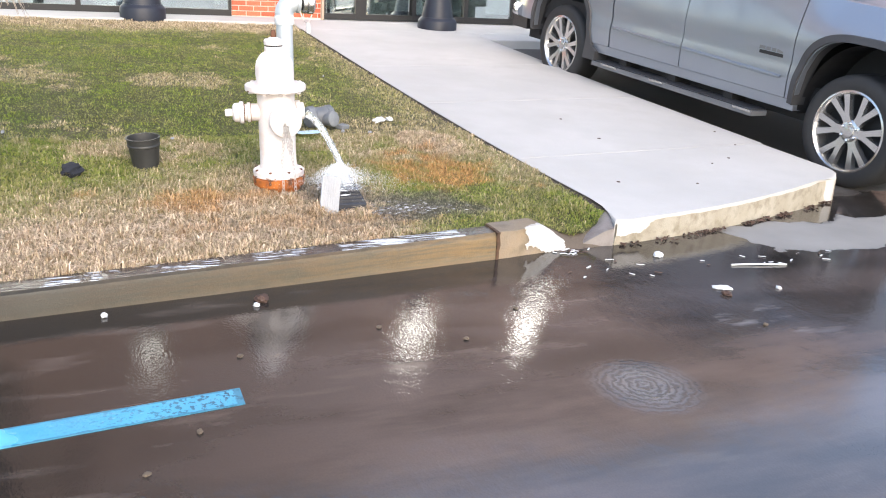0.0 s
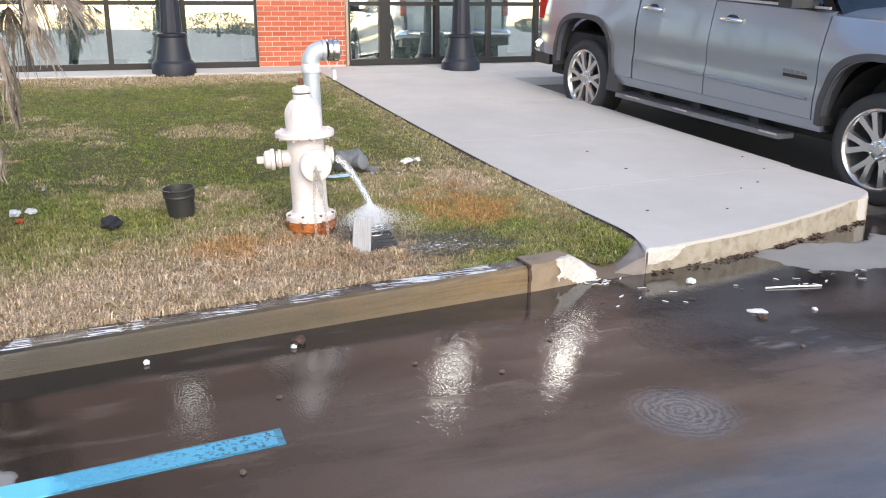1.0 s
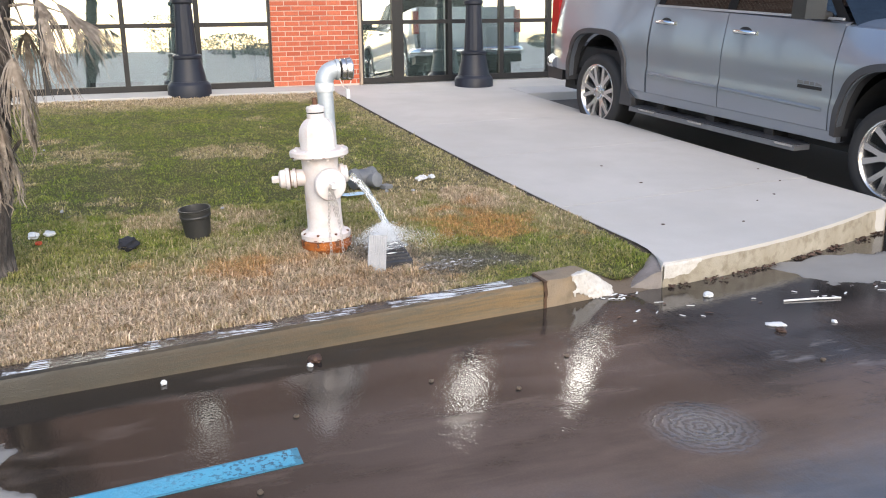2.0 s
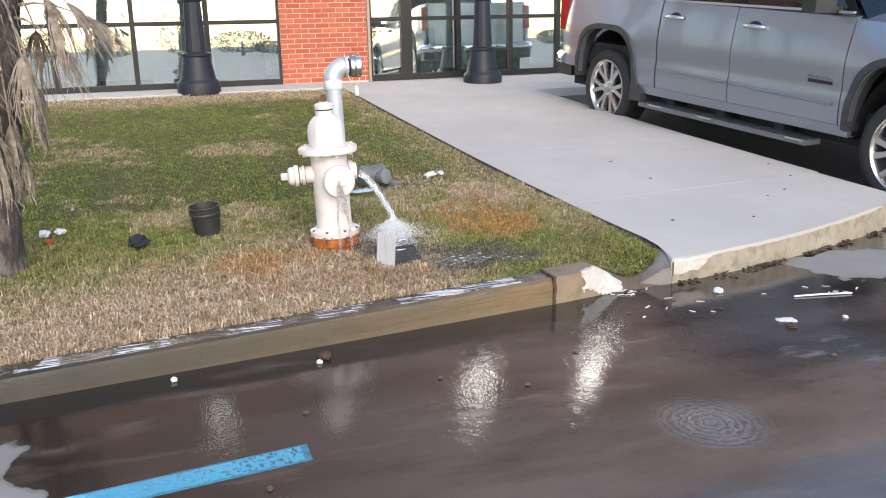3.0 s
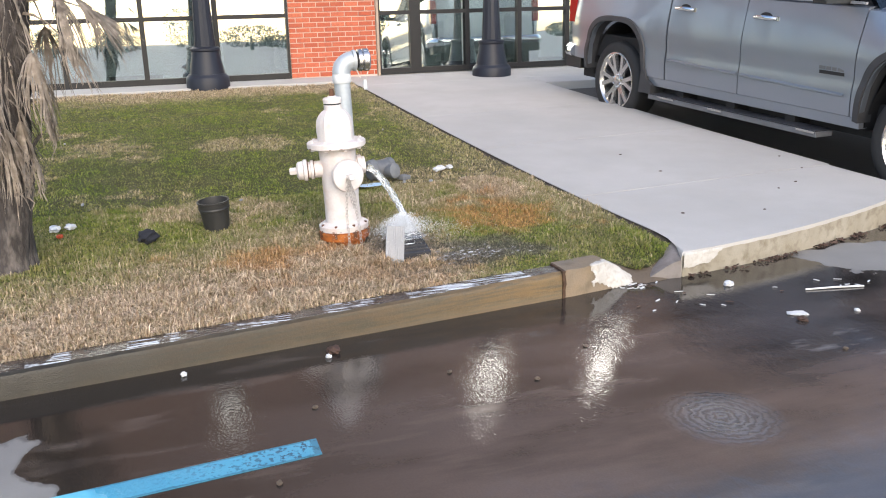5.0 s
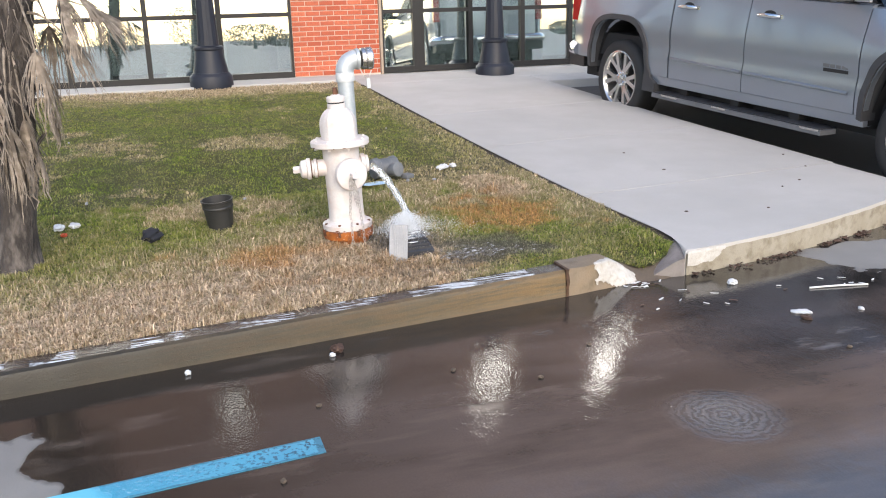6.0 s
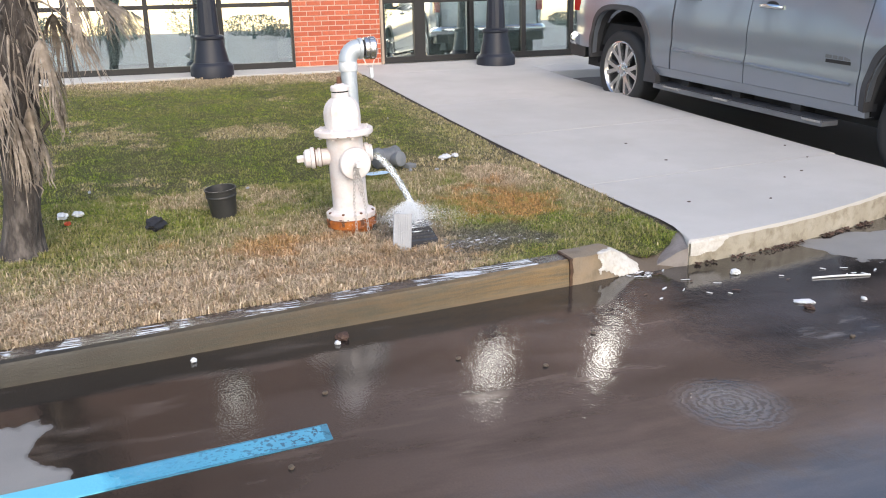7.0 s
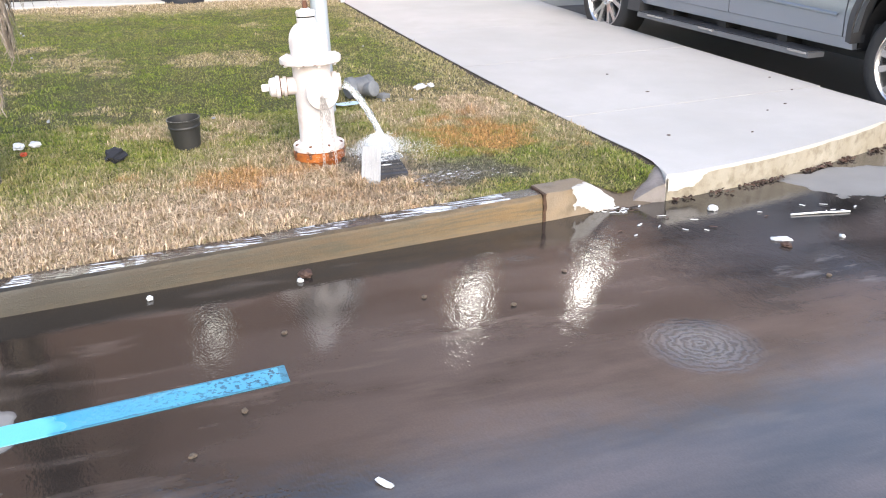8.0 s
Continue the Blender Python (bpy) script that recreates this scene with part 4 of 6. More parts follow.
    for j in range(8):
        rows.append([])
        for x in xs:
            y = turf_y(x) - 0.16 + 0.03 * j
            z = -0.02 + (lawn_z(x, turf_y(x)) + 0.005) * smooth01(j / 6) + 0.010 * noise.noise(Vector((x * 14, y * 14, 0)))
            rows[-1].append(bm.verts.new((x, y, z)))
    for a, b in zip(rows, rows[1:]):
        for k in range(len(xs) - 1):
            bm.faces.new((a[k], a[k + 1], b[k + 1], b[k]))
    tagged(part("gutter_mud", bm, M["soil"], None, "", True), "dark wet mud in the gap between kerb and walkway", "mud", kind="structure")


kerb_end()


def walk_lip():
    """Dark damp stone ramp at the walkway's corner, and the moss line at its foot."""
    ob = thing("corner_ramp", pose(0, 0, 0), "damp grey concrete ramp at the walkway corner", "kerb")
    bm = bmesh.new()
    n, q = 14, 6
    rows = []
    for i in range(n + 1):
        u = i / n
        x = 2.56 + 0.27 * u
        yf = 4.175 + 0.03 * (1 - u) + 0.006 * noise.noise(Vector((x * 12, 0, 3)))
        yb = 4.27 + 0.13 * u
        row = [bm.verts.new((x, yf - 0.006, -0.06))]
        for j in range(q + 1):
            v = j / q
            z = 0.004 + (0.112 + 0.040 * v) * (0.3 * u + 0.7 * smooth01(u)) + 0.008 * noise.noise(Vector((x * 11, v * 3, 8))) * (1 - u) - 0.012 * (1 - v) ** 4
            row.append(bm.verts.new((x + (0.02 + 0.085 * u) * v, yf + (yb - yf) * v, z)))
        rows.append(row)
    for a, b in zip(rows, rows[1:]):
        for j in range(q + 1):
            bm.faces.new((a[j], b[j], b[j + 1], a[j + 1]))
    part("slope", bm, M["ramp"], ob, "", True)
    bm = bmesh.new()
    grid = {}
    for i in range(61):
        for j in range(31):
            x, h = 2.842 + 0.34 * i / 60, 0.12 + 1.0 * j / 30
            r = math.hypot((x - 2.93 - 0.09 * (h - 0.4)) / 0.16, (h - 0.74) / 0.55) + 0.35 * noise.noise(Vector((x * 14, h * 3, 6)))
            if r < 1:
                y = walk_front(x)
                hh = min(h, 1.0)
                grid[i, j] = bm.verts.new((x, y - 0.019 + (0.05 * (h - 0.9) if h > 0.9 else 0), (walk_z(y) - 0.006) * hh + 0.03 * (1 - hh)))
    for (i, j) in list(grid):
        four = [(i, j), (i + 1, j), (i + 1, j + 1), (i, j + 1)]
        if all(k in grid for k in four):
            bm.faces.new([grid[k] for k in four])
    bmesh.ops.delete(bm, geom=[v for v in bm.verts if not v.link_faces], context="VERTS")
    part("bare_patch", bm, M["white_chip"], ob, "bare white worn concrete", True)
    rng = random.Random(5)
    verts, faces = [], []
    for k in range(520):
        t = rng.random() ** 0.8
        x = 2.85 + 2.3 * t
        y = walk_front(x) - 0.012 - abs(rng.gauss(0, 0.022)) - 0.02 * (rng.random() < 0.1)
        if noise.noise(Vector((x * 4, 0, 0))) < -0.1:
            continue
        s = rng.uniform(0.006, 0.02)
        z = lot_z(x, y)
        b = len(verts)
        for a in range(3):
            an = rng.random() * 6.28
            verts.append((x + s * math.cos(an), y + s * math.sin(an), z + 0.003 + rng.random() * s * 0.9))
        verts.append((x, y, z + s * 1.1))
        faces += [(b, b + 1, b + 3), (b + 1, b + 2, b + 3), (b + 2, b, b + 3)]
    tagged(mesh_of("leaf_litter", verts, faces, M["leaf_brown"]), "brown leaf litter caught along the walkway kerb", "leaf litter", kind="stuff")


walk_lip()


# ---------------- pick-up truck ----------------
M["step_side"] = plain("satin_step_metal", (0.20, 0.205, 0.22), (0.15, 0.155, 0.165), 5, (0.3, 0.42), 60, 0.05, metal=0.5)
M["alloy_satin"] = plain("satin_metal", (0.46, 0.46, 0.48), (0.40, 0.40, 0.42), 5, (0.35, 0.45), 60, 0.0, metal=0.4)
SILL, BELT = 0.525, 1.335


def body_v(u, w):
    """Half width of the body at a place along it and a height."""
    v = 0.995 - 0.20 * max(0.0, (w - 0.95)) ** 1.5 - 0.10 * max(0.0, 0.72 - w) ** 1.2
    v -= 0.012 * math.exp(-((w - 0.80) / 0.07) ** 2)
    v -= 0.30 * max(0.0, w - 1.02) ** 1.5 * smooth01((u - 2.9) / 0.5)
    for c in (0.0, 3.645):
        v += 0.018 * math.exp(-((u - c) / 0.62) ** 4) * smooth01((w - 0.3) / 0.4) * (1 - smooth01((w - 1.0) / 0.25))
    v -= 0.20 * smooth01((u - 4.1) / 0.6) ** 2 + 0.05 * smooth01((-0.65 - u) / 0.3)
    return v


def low_w(u):
    w = SILL + (0.06 if u < -0.5 else 0.0)
    for c in (0.0, 3.645):
        d = abs(u - c) / 0.50
        if d < 1:
            w = max(w, 0.36 + 0.665 * (1 - d ** 3.0) ** (1 / 3.0))
    return w


def side_panel(u0, u1, top, du=0.03, s=-1, low=low_w, rows=14, off=0.0):
    bm = bmesh.new()
    n = max(2, int(round((u1 - u0) / du)))
    cols = []
    for i in range(n + 1):
        u = u0 + (u1 - u0) * i / n
        lo, hi = low(u), top(u)
        cols.append([bm.verts.new((u, s * (body_v(u, lo + (hi - lo) * j / rows) + off), lo + (hi - lo) * j / rows)) for j in range(rows + 1)])
        # returned edges, so that panels have depth
        cols[-1].insert(0, bm.verts.new((u, s * (body_v(u, lo) + off - 0.05), lo + 0.005)))
        cols[-1].append(bm.verts.new((u, s * (body_v(u, hi) + off - 0.06), hi + 0.012)))
    for a, b in zip(cols, cols[1:]):
        for j in range(rows + 2):
            bm.faces.new((a[j], b[j], b[j + 1], a[j + 1]))
    for c in (cols[0], cols[-1]):
        inner = [bm.verts.new((v.co.x, v.co.y - s * 0.05, v.co.z)) for v in c]
        for j in range(rows + 2):
            bm.faces.new((c[j], c[j + 1], inner[j + 1], inner[j]))
    return bm


def bed_top(u):
    return 1.40


def door_top(u):
    return BELT + 0.005 - 0.012 * (u - 1.0)


def fender_top(u):
    return 1.30 - 0.035 * (u - 3.05) - 0.16 * smooth01((u - 3.9) / 0.8) ** 2


def wheel(truck, u, s):
    """One wheel on the side s: tyre, rim with six split spokes, hub cap and lug nuts."""
    hub = part("wheel", wheel_tyre(), M["rubber"], truck, "wide low-profile tyre on a polished alloy rim", True, 0, pose(u, s * 0.96, 0.4075, 90 if s < 0 else -90, 0, 0))
    bm = bmesh.new()
    lathe(bm, [(0.285, -0.19), (0.30, -0.02), (0.298, 0.0), (0.285, 0.004), (0.272, -0.012), (0.262, -0.05), (0.255, -0.18)], 48, None, False)
    part("rim", bm, M["alloy"], hub, "", True)
    bm = bmesh.new()
    lathe(bm, [(0.262, -0.12), (0.01, -0.12)], 32, None, False)
    part("brake_backing", bm, M["dark"], hub, "dark space behind the spokes")
    bm = bmesh.new()
    for k in range(6):
        for side in (-1, 1):
            a0 = 2 * math.pi * k / 6
            pts = []
            for r, a, wid, dz in ((0.055, side * 0.10, 0.032, -0.034), (0.12, side * 0.10, 0.028, -0.026), (0.19, side * 0.19, 0.027, -0.020), (0.272, side * 0.225, 0.032, -0.012)):
                ax, ay = math.cos(a0 + a), math.sin(a0 + a)
                for q, zz in ((-wid, dz - 0.04), (-wid * 0.75, dz), (wid * 0.75, dz), (wid, dz - 0.04)):
                    pts.append(bm.verts.new((ax * r - ay * q, ay * r + ax * q, zz)))
            for j in range(3):
                for q in range(3):
                    bm.faces.new((pts[j * 4 + q], pts[j * 4 + q + 1], pts[j * 4 + q + 5], pts[j * 4 + q + 4]))
    part("spokes", bm, M["alloy"], hub, "six split polished spokes", True)
    bm = bmesh.new()
    lathe(bm, [(0.085, -0.06), (0.085, -0.036), (0.07, -0.028), (0.045, -0.026), (0.04, -0.012), (0.02, -0.008)], 24)
    part("hub_cap", bm, M["alloy"], hub, "", True)
    for k in range(6):
        bm = bmesh.new()
        a = 2 * math.pi * (k + 0.5) / 6
        lathe(bm, [(0.012, -0.04), (0.012, -0.014), (0.007, -0.010)], 8, pose(0.062 * math.cos(a), 0.062 * math.sin(a), 0))
        part("lug_nut", bm, M["chrome"], hub)


def wheel_tyre():
    bm = bmesh.new()
    lathe(bm, [(0.285, -0.27), (0.33, -0.285), (0.38, -0.28), (0.402, -0.262), (0.4075, -0.23), (0.4075, -0.055), (0.402, -0.022), (0.385, -0.004), (0.36, 0.006), (0.325, 0.006), (0.298, -0.002), (0.292, -0.03)], 64, None, False)
    return bm


def pickup():
    m = pose(0, 0, 0, 0, 3.61, -84.22)
    k = 1.10
    hub = Vector((5.183, 9.172, 0.679))
    base = hub - (m.to_3x3() @ Vector((0, -0.96, 0.4075))) * k
    m.translation = base
    truck = thing("pickup_truck", m, "silver crew-cab pickup truck with chrome trim parked on the lot", "truck")
    truck.scale = (k, k, k)
    for s in (-1, 1):
        part("bedside", side_panel(-0.92, 0.826, bed_top, 0.03, s), M["paint"], truck, "", True)
        part("rear_door", side_panel(0.848, 1.838, door_top, 0.05, s), M["paint"], truck, "", True)
        part("front_door", side_panel(1.848, 3.05, door_top, 0.05, s), M["paint"], truck, "", True)
        part("fender", side_panel(3.06, 4.62, fender_top, 0.03, s), M["paint"], truck, "", True)
        part("rocker", side_panel(0.52, 3.14, lambda u: 0.520, 0.2, s, lambda u: 0.44, 3, -0.012), M["paint"], truck, "", True)
        # arch mouldings
        for c in (0.0, 3.645):
            bm = bmesh.new()
            rows = []
            for j in range(49):
                a = radians(4 + 172 * j / 48)
                co, si = math.cos(a), math.sin(a)
                cu = math.copysign(abs(co) ** 0.62, co)
                su = abs(si) ** 0.62
                u1, w1 = c + 0.50 * cu, 0.36 + 0.665 * su
                u2, w2 = c + 0.548 * cu, 0.36 + 0.715 * su
                v1, v2 = body_v(u1, w1) + 0.018, body_v(u2, w2) + 0.018
                rows.append([bm.verts.new((u1, s * 0.86, w1)), bm.verts.new((u1, s * v1, w1)), bm.verts.new((u2, s * v2, w2)), bm.verts.new((u2 + 0.004 * cu, s * (v2 - 0.03), w2 + 0.004))])
            for a, b in zip(rows, rows[1:]):
                for q in range(3):
                    bm.faces.new((a[q], b[q], b[q + 1], a[q + 1]))
            part("wheel_arch", bm, M["arch"], truck, "dark grey moulded wheel arch", True)
            # the moulding's foot and mud flap
            bm = bmesh.new()
            foot = [(c + 0.47, 0.36), (c + 0.49, 0.60), (c + 0.55, 0.60), (c + 0.58, 0.50), (c + 0.66, 0.45), (c + 0.655, 0.36)]
            outer = [bm.verts.new((u, s * (body_v(u, 0.55) + 0.016), w)) for u, w in foot]
            inner = [bm.verts.new((u, s * 0.84, w)) for u, w in foot]
            bm.faces.new(outer)
            bm.faces.new(list(reversed(inner)))
            for q in range(6):
                bm.faces.new((outer[q], inner[q], inner[(q + 1) % 6], outer[(q + 1) % 6]))
            part("mud_flap", bm, M["arch"], truck, "dark moulded mud flap", False, 0.008)
            bm = bmesh.new()
            rows = []
            for j in range(25):
                a = math.pi * j / 24
                rows.append([bm.verts.new((c + 0.51 * math.cos(a), s * v, 0.42 + 0.60 * math.sin(a))) for v in (0.55, 0.90)])
            for a, b in zip(rows, rows[1:]):
                bm.faces.new((a[0], b[0], b[1], a[1]))
            bm.faces.new([r[0] for r in rows])
            part("arch_liner", bm, M["dark"], truck)
            wheel(truck, c, s)
        # chrome body moulding in two lengths
        for u0, u1 in ((0.865, 1.825), (1.862, 2.985)):
            bm = bmesh.new()
            ends = [(u, 0.715 - 0.02 * (u - 0.86)) for u in (u0, u1)]
            prof = []
            for u, w in ends:
                v = body_v(u, w)
                prof.append([bm.verts.new((u, s * (v - 0.005), w + 0.016)), bm.verts.new((u, s * (v + 0.012), w + 0.006)), bm.verts.new((u, s * (v + 0.012), w - 0.006)), bm.verts.new((u, s * (v - 0.005), w - 0.016))])
            for q in range(3):
                bm.faces.new((prof[0][q], prof[1][q], prof[1][q + 1], prof[0][q + 1]))
            part("side_moulding", bm, M["paint"], truck, "thin bright side moulding")
        # chrome door handles
        for u, w in ((1.05, 1.20), (2.075, 1.185)):
            bm = bmesh.new()
            v = body_v(u, w)
            tube(bm, [(u - 0.115, s * (v + 0.004), w), (u - 0.09, s * (v + 0.032), w + 0.004), (u, s * (v + 0.042), w + 0.006), (u + 0.09, s * (v + 0.032), w + 0.004), (u + 0.115, s * (v + 0.004), w)], [0.014, 0.018, 0.019, 0.018, 0.014], 10)
            box(bm, (u + 0.10, s * v - 0.006, w - 0.016), (u + 0.155, s * v + 0.006 + 0.006 * s, w + 0.018))
            ha = part("door_handle", bm, M["chrome"], truck, "chrome pull handle", True)
            bm = bmesh.new()
            bmesh.ops.create_uvsphere(bm, u_segments=20, v_segments=10, radius=1.0, matrix=pose(u, s * (v - 0.004), w + 0.008) @ Matrix.Diagonal((0.075, 0.010, 0.038, 1)))
            part("handle_cup", bm, M["dark"], ha, "dark finger recess", True)
        # running board
        bm = bmesh.new()
        box(bm, (0.74, s * 1.0 - 0.085, 0.335), (2.86, s * 1.0 + 0.085, 0.375))
        st = part("running_board", bm, M["step_side"], truck, "satin grey side step", False, 0.012)
        for u0, u1 in ((0.90, 1.14), (1.62, 1.80), (2.66, 2.85)):
            bm = bmesh.new()
            box(bm, (u0, s * 1.083 - 0.012, 0.362), (u1, s * 1.083 + 0.012, 0.379))
            part("step_edge", bm, M["alloy"], st, "bright worn step edge", False, 0.005)
        for u0, u1 in ((0.76, 1.54), (1.56, 2.24), (2.26, 2.84)):
            bm = bmesh.new()
            box(bm, (u0, s * 0.985 - 0.085, 0.373), (u1, s * 0.985 + 0.085, 0.384))
            part("tread_pad", bm, M["step_top"], st, "black ribbed tread pad", False, 0.004)
        for u in (1.05, 1.75, 2.45):
            bm = bmesh.new()
            box(bm, (u - 0.05, min(s * 0.7, s * 0.95), 0.36), (u + 0.05, max(s * 0.7, s * 0.95), 0.47))
            part("step_bracket", bm, M["dark"], truck, "", False, 0.008)
        # glass and pillars
        for nm, u0, u1, t0, t1 in (("rear_window", 0.93, 1.80, 0.99, 1.78), ("front_window", 1.88, 3.0, 1.88, 2.55)):
            bm = bmesh.new()
            vs = [bm.verts.new((u, s * v, w)) for u, v, w in ((u0, 0.925, BELT + 0.02), (u1, 0.925, BELT), (t1, 0.76, 1.80), (t0, 0.76, 1.80))]
            bm.faces.new(vs)
            bmesh.ops.solidify(bm, geom=bm.faces[:], thickness=0.006)
            part(nm, bm, M["car_glass"], truck, "dark tinted side glass")
        for u0, u1 in ((0.86, 0.95), (1.79, 1.89), (2.98, 3.08)):
            bm = bmesh.new()
            tu0, tu1 = {0.86: (0.92, 1.0), 1.79: (1.77, 1.89), 2.98: (2.50, 2.58)}[u0]
            vs = [bm.verts.new((u, s * v, w)) for u, v, w in ((u0, 0.935, BELT), (u1, 0.935, BELT), (tu1, 0.765, 1.81), (tu0, 0.765, 1.81))]
            bm.faces.new(vs)
            bmesh.ops.solidify(bm, geom=bm.faces[:], thickness=0.04)
            part("pillar", bm, M["dark"], truck, "black window pillar")
        # belt trim and mirror
        bm = bmesh.new()
        box(bm, (0.88, s * 0.945 - 0.012, BELT + 0.004), (3.03, s * 0.945 + 0.012, BELT + 0.022))
        part("belt_trim", bm, M["alloy_satin"], truck, "bright belt moulding", False, 0.004)
        bm = bmesh.new()
        box(bm, (2.80, min(s * 1.03, s * 1.24), 1.345), (2.93, max(s * 1.03, s * 1.24), 1.53))
        mi = part("door_mirror", bm, M["plastic_black"], truck, "black door mirror on an arm", True, 0.035)
        bm = bmesh.new()
        tube(bm, [(2.86, s * 0.90, 1.36), (2.87, s * 1.10, 1.37)], 0.035, 10)
        part("mirror_arm", bm, M["plastic_black"], mi, "", True)
        # tail lamp
        bm = bmesh.new()
        box(bm, (-0.96, min(s * 0.86, s * 0.958), 0.96), (-0.83, max(s * 0.86, s * 0.958), 1.34))
        part("tail_lamp", bm, M["red_lamp"], truck, "tall red tail lamp", True, 0.02)
        # rear bumper end
        bm = bmesh.new()
        tube(bm, [(-0.80, s * 0.95, 0.64), (-0.92, s * 0.94, 0.65), (-1.03, s * 0.86, 0.65), (-1.07, s * 0.5, 0.65), (-1.07, 0, 0.65)], 0.075, 12)
        part("rear_bumper", bm, M["chrome"], truck, "chrome rear bumper", True)
        bm = bmesh.new()
        box(bm, (-1.0, min(s * 0.5, s * 0.95), 0.46), (-0.70, max(s * 0.5, s * 0.95), 0.58))
        part("bumper_valance", bm, M["plastic_black"], truck, "", False, 0.03)
        # head lamp
        bm = bmesh.new()
        box(bm, (4.50, min(s * 0.55, s * 0.80), 0.92), (4.66, max(s * 0.55, s * 0.80), 1.10))
        part("head_lamp", bm, M["chrome"], truck, "clear head lamp", True, 0.03)
    # badge: plain bars in place of its lettering
    for u0, u1, w0, w1 in ((2.715, 2.775, 0.846, 0.872), (2.785, 2.83, 0.845, 0.871), (2.842, 2.885, 0.845, 0.870), (2.895, 2.955, 0.844, 0.869)):
        bm = bmesh.new()
        box(bm, (u0, -body_v(2.83, 0.85) - 0.004, w0), (u1, -body_v(2.83, 0.85) + 0.004, w1))
        part("badge_bar", bm, M["step_side"], truck)
    bm = bmesh.new()
    box(bm, (2.72, -body_v(2.83, 0.82) - 0.006, 0.812), (2.96, -body_v(2.83, 0.82) + 0.004, 0.838))
    part("badge_plate", bm, M["dark"], truck, "small dark badge plate")
    # inner tub, floor, cab top, bonnet, bed, grille
    bm = bmesh.new()
    box(bm, (-0.9, -0.80, 0.50), (4.5, 0.80, 0.62))
    box(bm, (-0.88, -0.78, 0.35), (4.3, -0.40, 0.52))
    box(bm, (-0.88, 0.40, 0.35), (4.3, 0.78, 0.52))
    part("chassis", bm, M["dark"], truck)
    bm = bmesh.new()
    box(bm, (0.84, -0.925, 0.6), (3.06, 0.925, 1.30))
    part("cab_inside", bm, M["dark"], truck)
    bm = bmesh.new()
    secs = []
    for u, half, w in ((0.90, 0.74, 1.79), (1.0, 0.75, 1.85), (1.7, 0.75, 1.88), (2.3, 0.74, 1.86), (2.56, 0.73, 1.80)):
        secs.append([bm.verts.new((u, y * half, w - 0.05 * abs(y) ** 4)) for y in (-1.02, -0.9, -0.5, 0, 0.5, 0.9, 1.02)])
    for a, b in zip(secs, secs[1:]):
        for q in range(6):
            bm.faces.new((a[q], b[q], b[q + 1], a[q + 1]))
    bmesh.ops.solidify(bm, geom=bm.faces[:], thickness=0.03)
    part("roof", bm, M["paint"], truck, "", True)
    for nm, a, b in (("windscreen", ((3.12, 0.90, 1.30), (2.58, 0.72, 1.80)), 0), ("back_glass", ((0.87, 0.90, 1.36), (0.92, 0.72, 1.79)), 0)):
        bm = bmesh.new()
        (u0, h0, w0), (u1, h1, w1) = a
        bm.faces.new([bm.verts.new(p) for p in ((u0, -h0, w0), (u0, h0, w0), (u1, h1, w1), (u1, -h1, w1))])
        bmesh.ops.solidify(bm, geom=bm.faces[:], thickness=0.006)
        part(nm, bm, M["car_glass"], truck, "dark glass")
    bm = bmesh.new()
    secs = []
    for u in (3.08, 3.4, 3.8, 4.2, 4.5, 4.62):
        top = fender_top(u)
        half = body_v(u, top) - 0.05
        secs.append([bm.verts.new((u, y * half, top + 0.012 + 0.06 * (1 - abs(y) ** 3))) for y in (-1, -0.75, -0.4, 0, 0.4, 0.75, 1)])
    for a, b in zip(secs, secs[1:]):
        for q in range(6):
            bm.faces.new((a[q], b[q], b[q + 1], a[q + 1]))
    part("bonnet", bm, M["paint"], truck, "", True)
    bm = bmesh.new()
    box(bm, (4.45, -0.78, 0.72), (4.64, 0.78, 1.14))
    gr = part("grille", bm, M["plastic_black"], truck, "black grille with chrome bars", False, 0.03)
    for w in (0.80, 0.90, 1.0, 1.08):
        bm = bmesh.new()
        box(bm, (4.62, -0.55, w - 0.02), (4.66, 0.55, w + 0.02))
        part("grille_bar", bm, M["chrome"], gr, "", False, 0.008)
    bm = bmesh.new()
    tube(bm, [(4.25, -0.96, 0.55), (4.55, -0.88, 0.56), (4.72, -0.55, 0.57), (4.76, 0, 0.57), (4.72, 0.55, 0.57), (4.55, 0.88, 0.56), (4.25, 0.96, 0.55)], 0.13, 12)
    part("front_bumper", bm, M["chrome"], truck, "chrome front bumper", True)
    bm = bmesh.new()
    box(bm, (-0.86, -0.88, 0.62), (0.80, 0.88, 0.86))
    part("bed_floor", bm, M["dark"], truck)
    bm = bmesh.new()
    box(bm, (-0.95, -0.84, 0.66), (-0.89, 0.84, 1.40))
    part("tailgate", bm, M["paint"], truck, "", False, 0.02)
    bm = bmesh.new()
    box(bm, (0.79, -0.88, 0.7), (0.84, 0.88, 1.40))
    part("bed_front_panel", bm, M["paint"], truck, "", False, 0.015)


pickup()


# ---------------- hydrant ----------------
HYD = (1.06, 5.1)


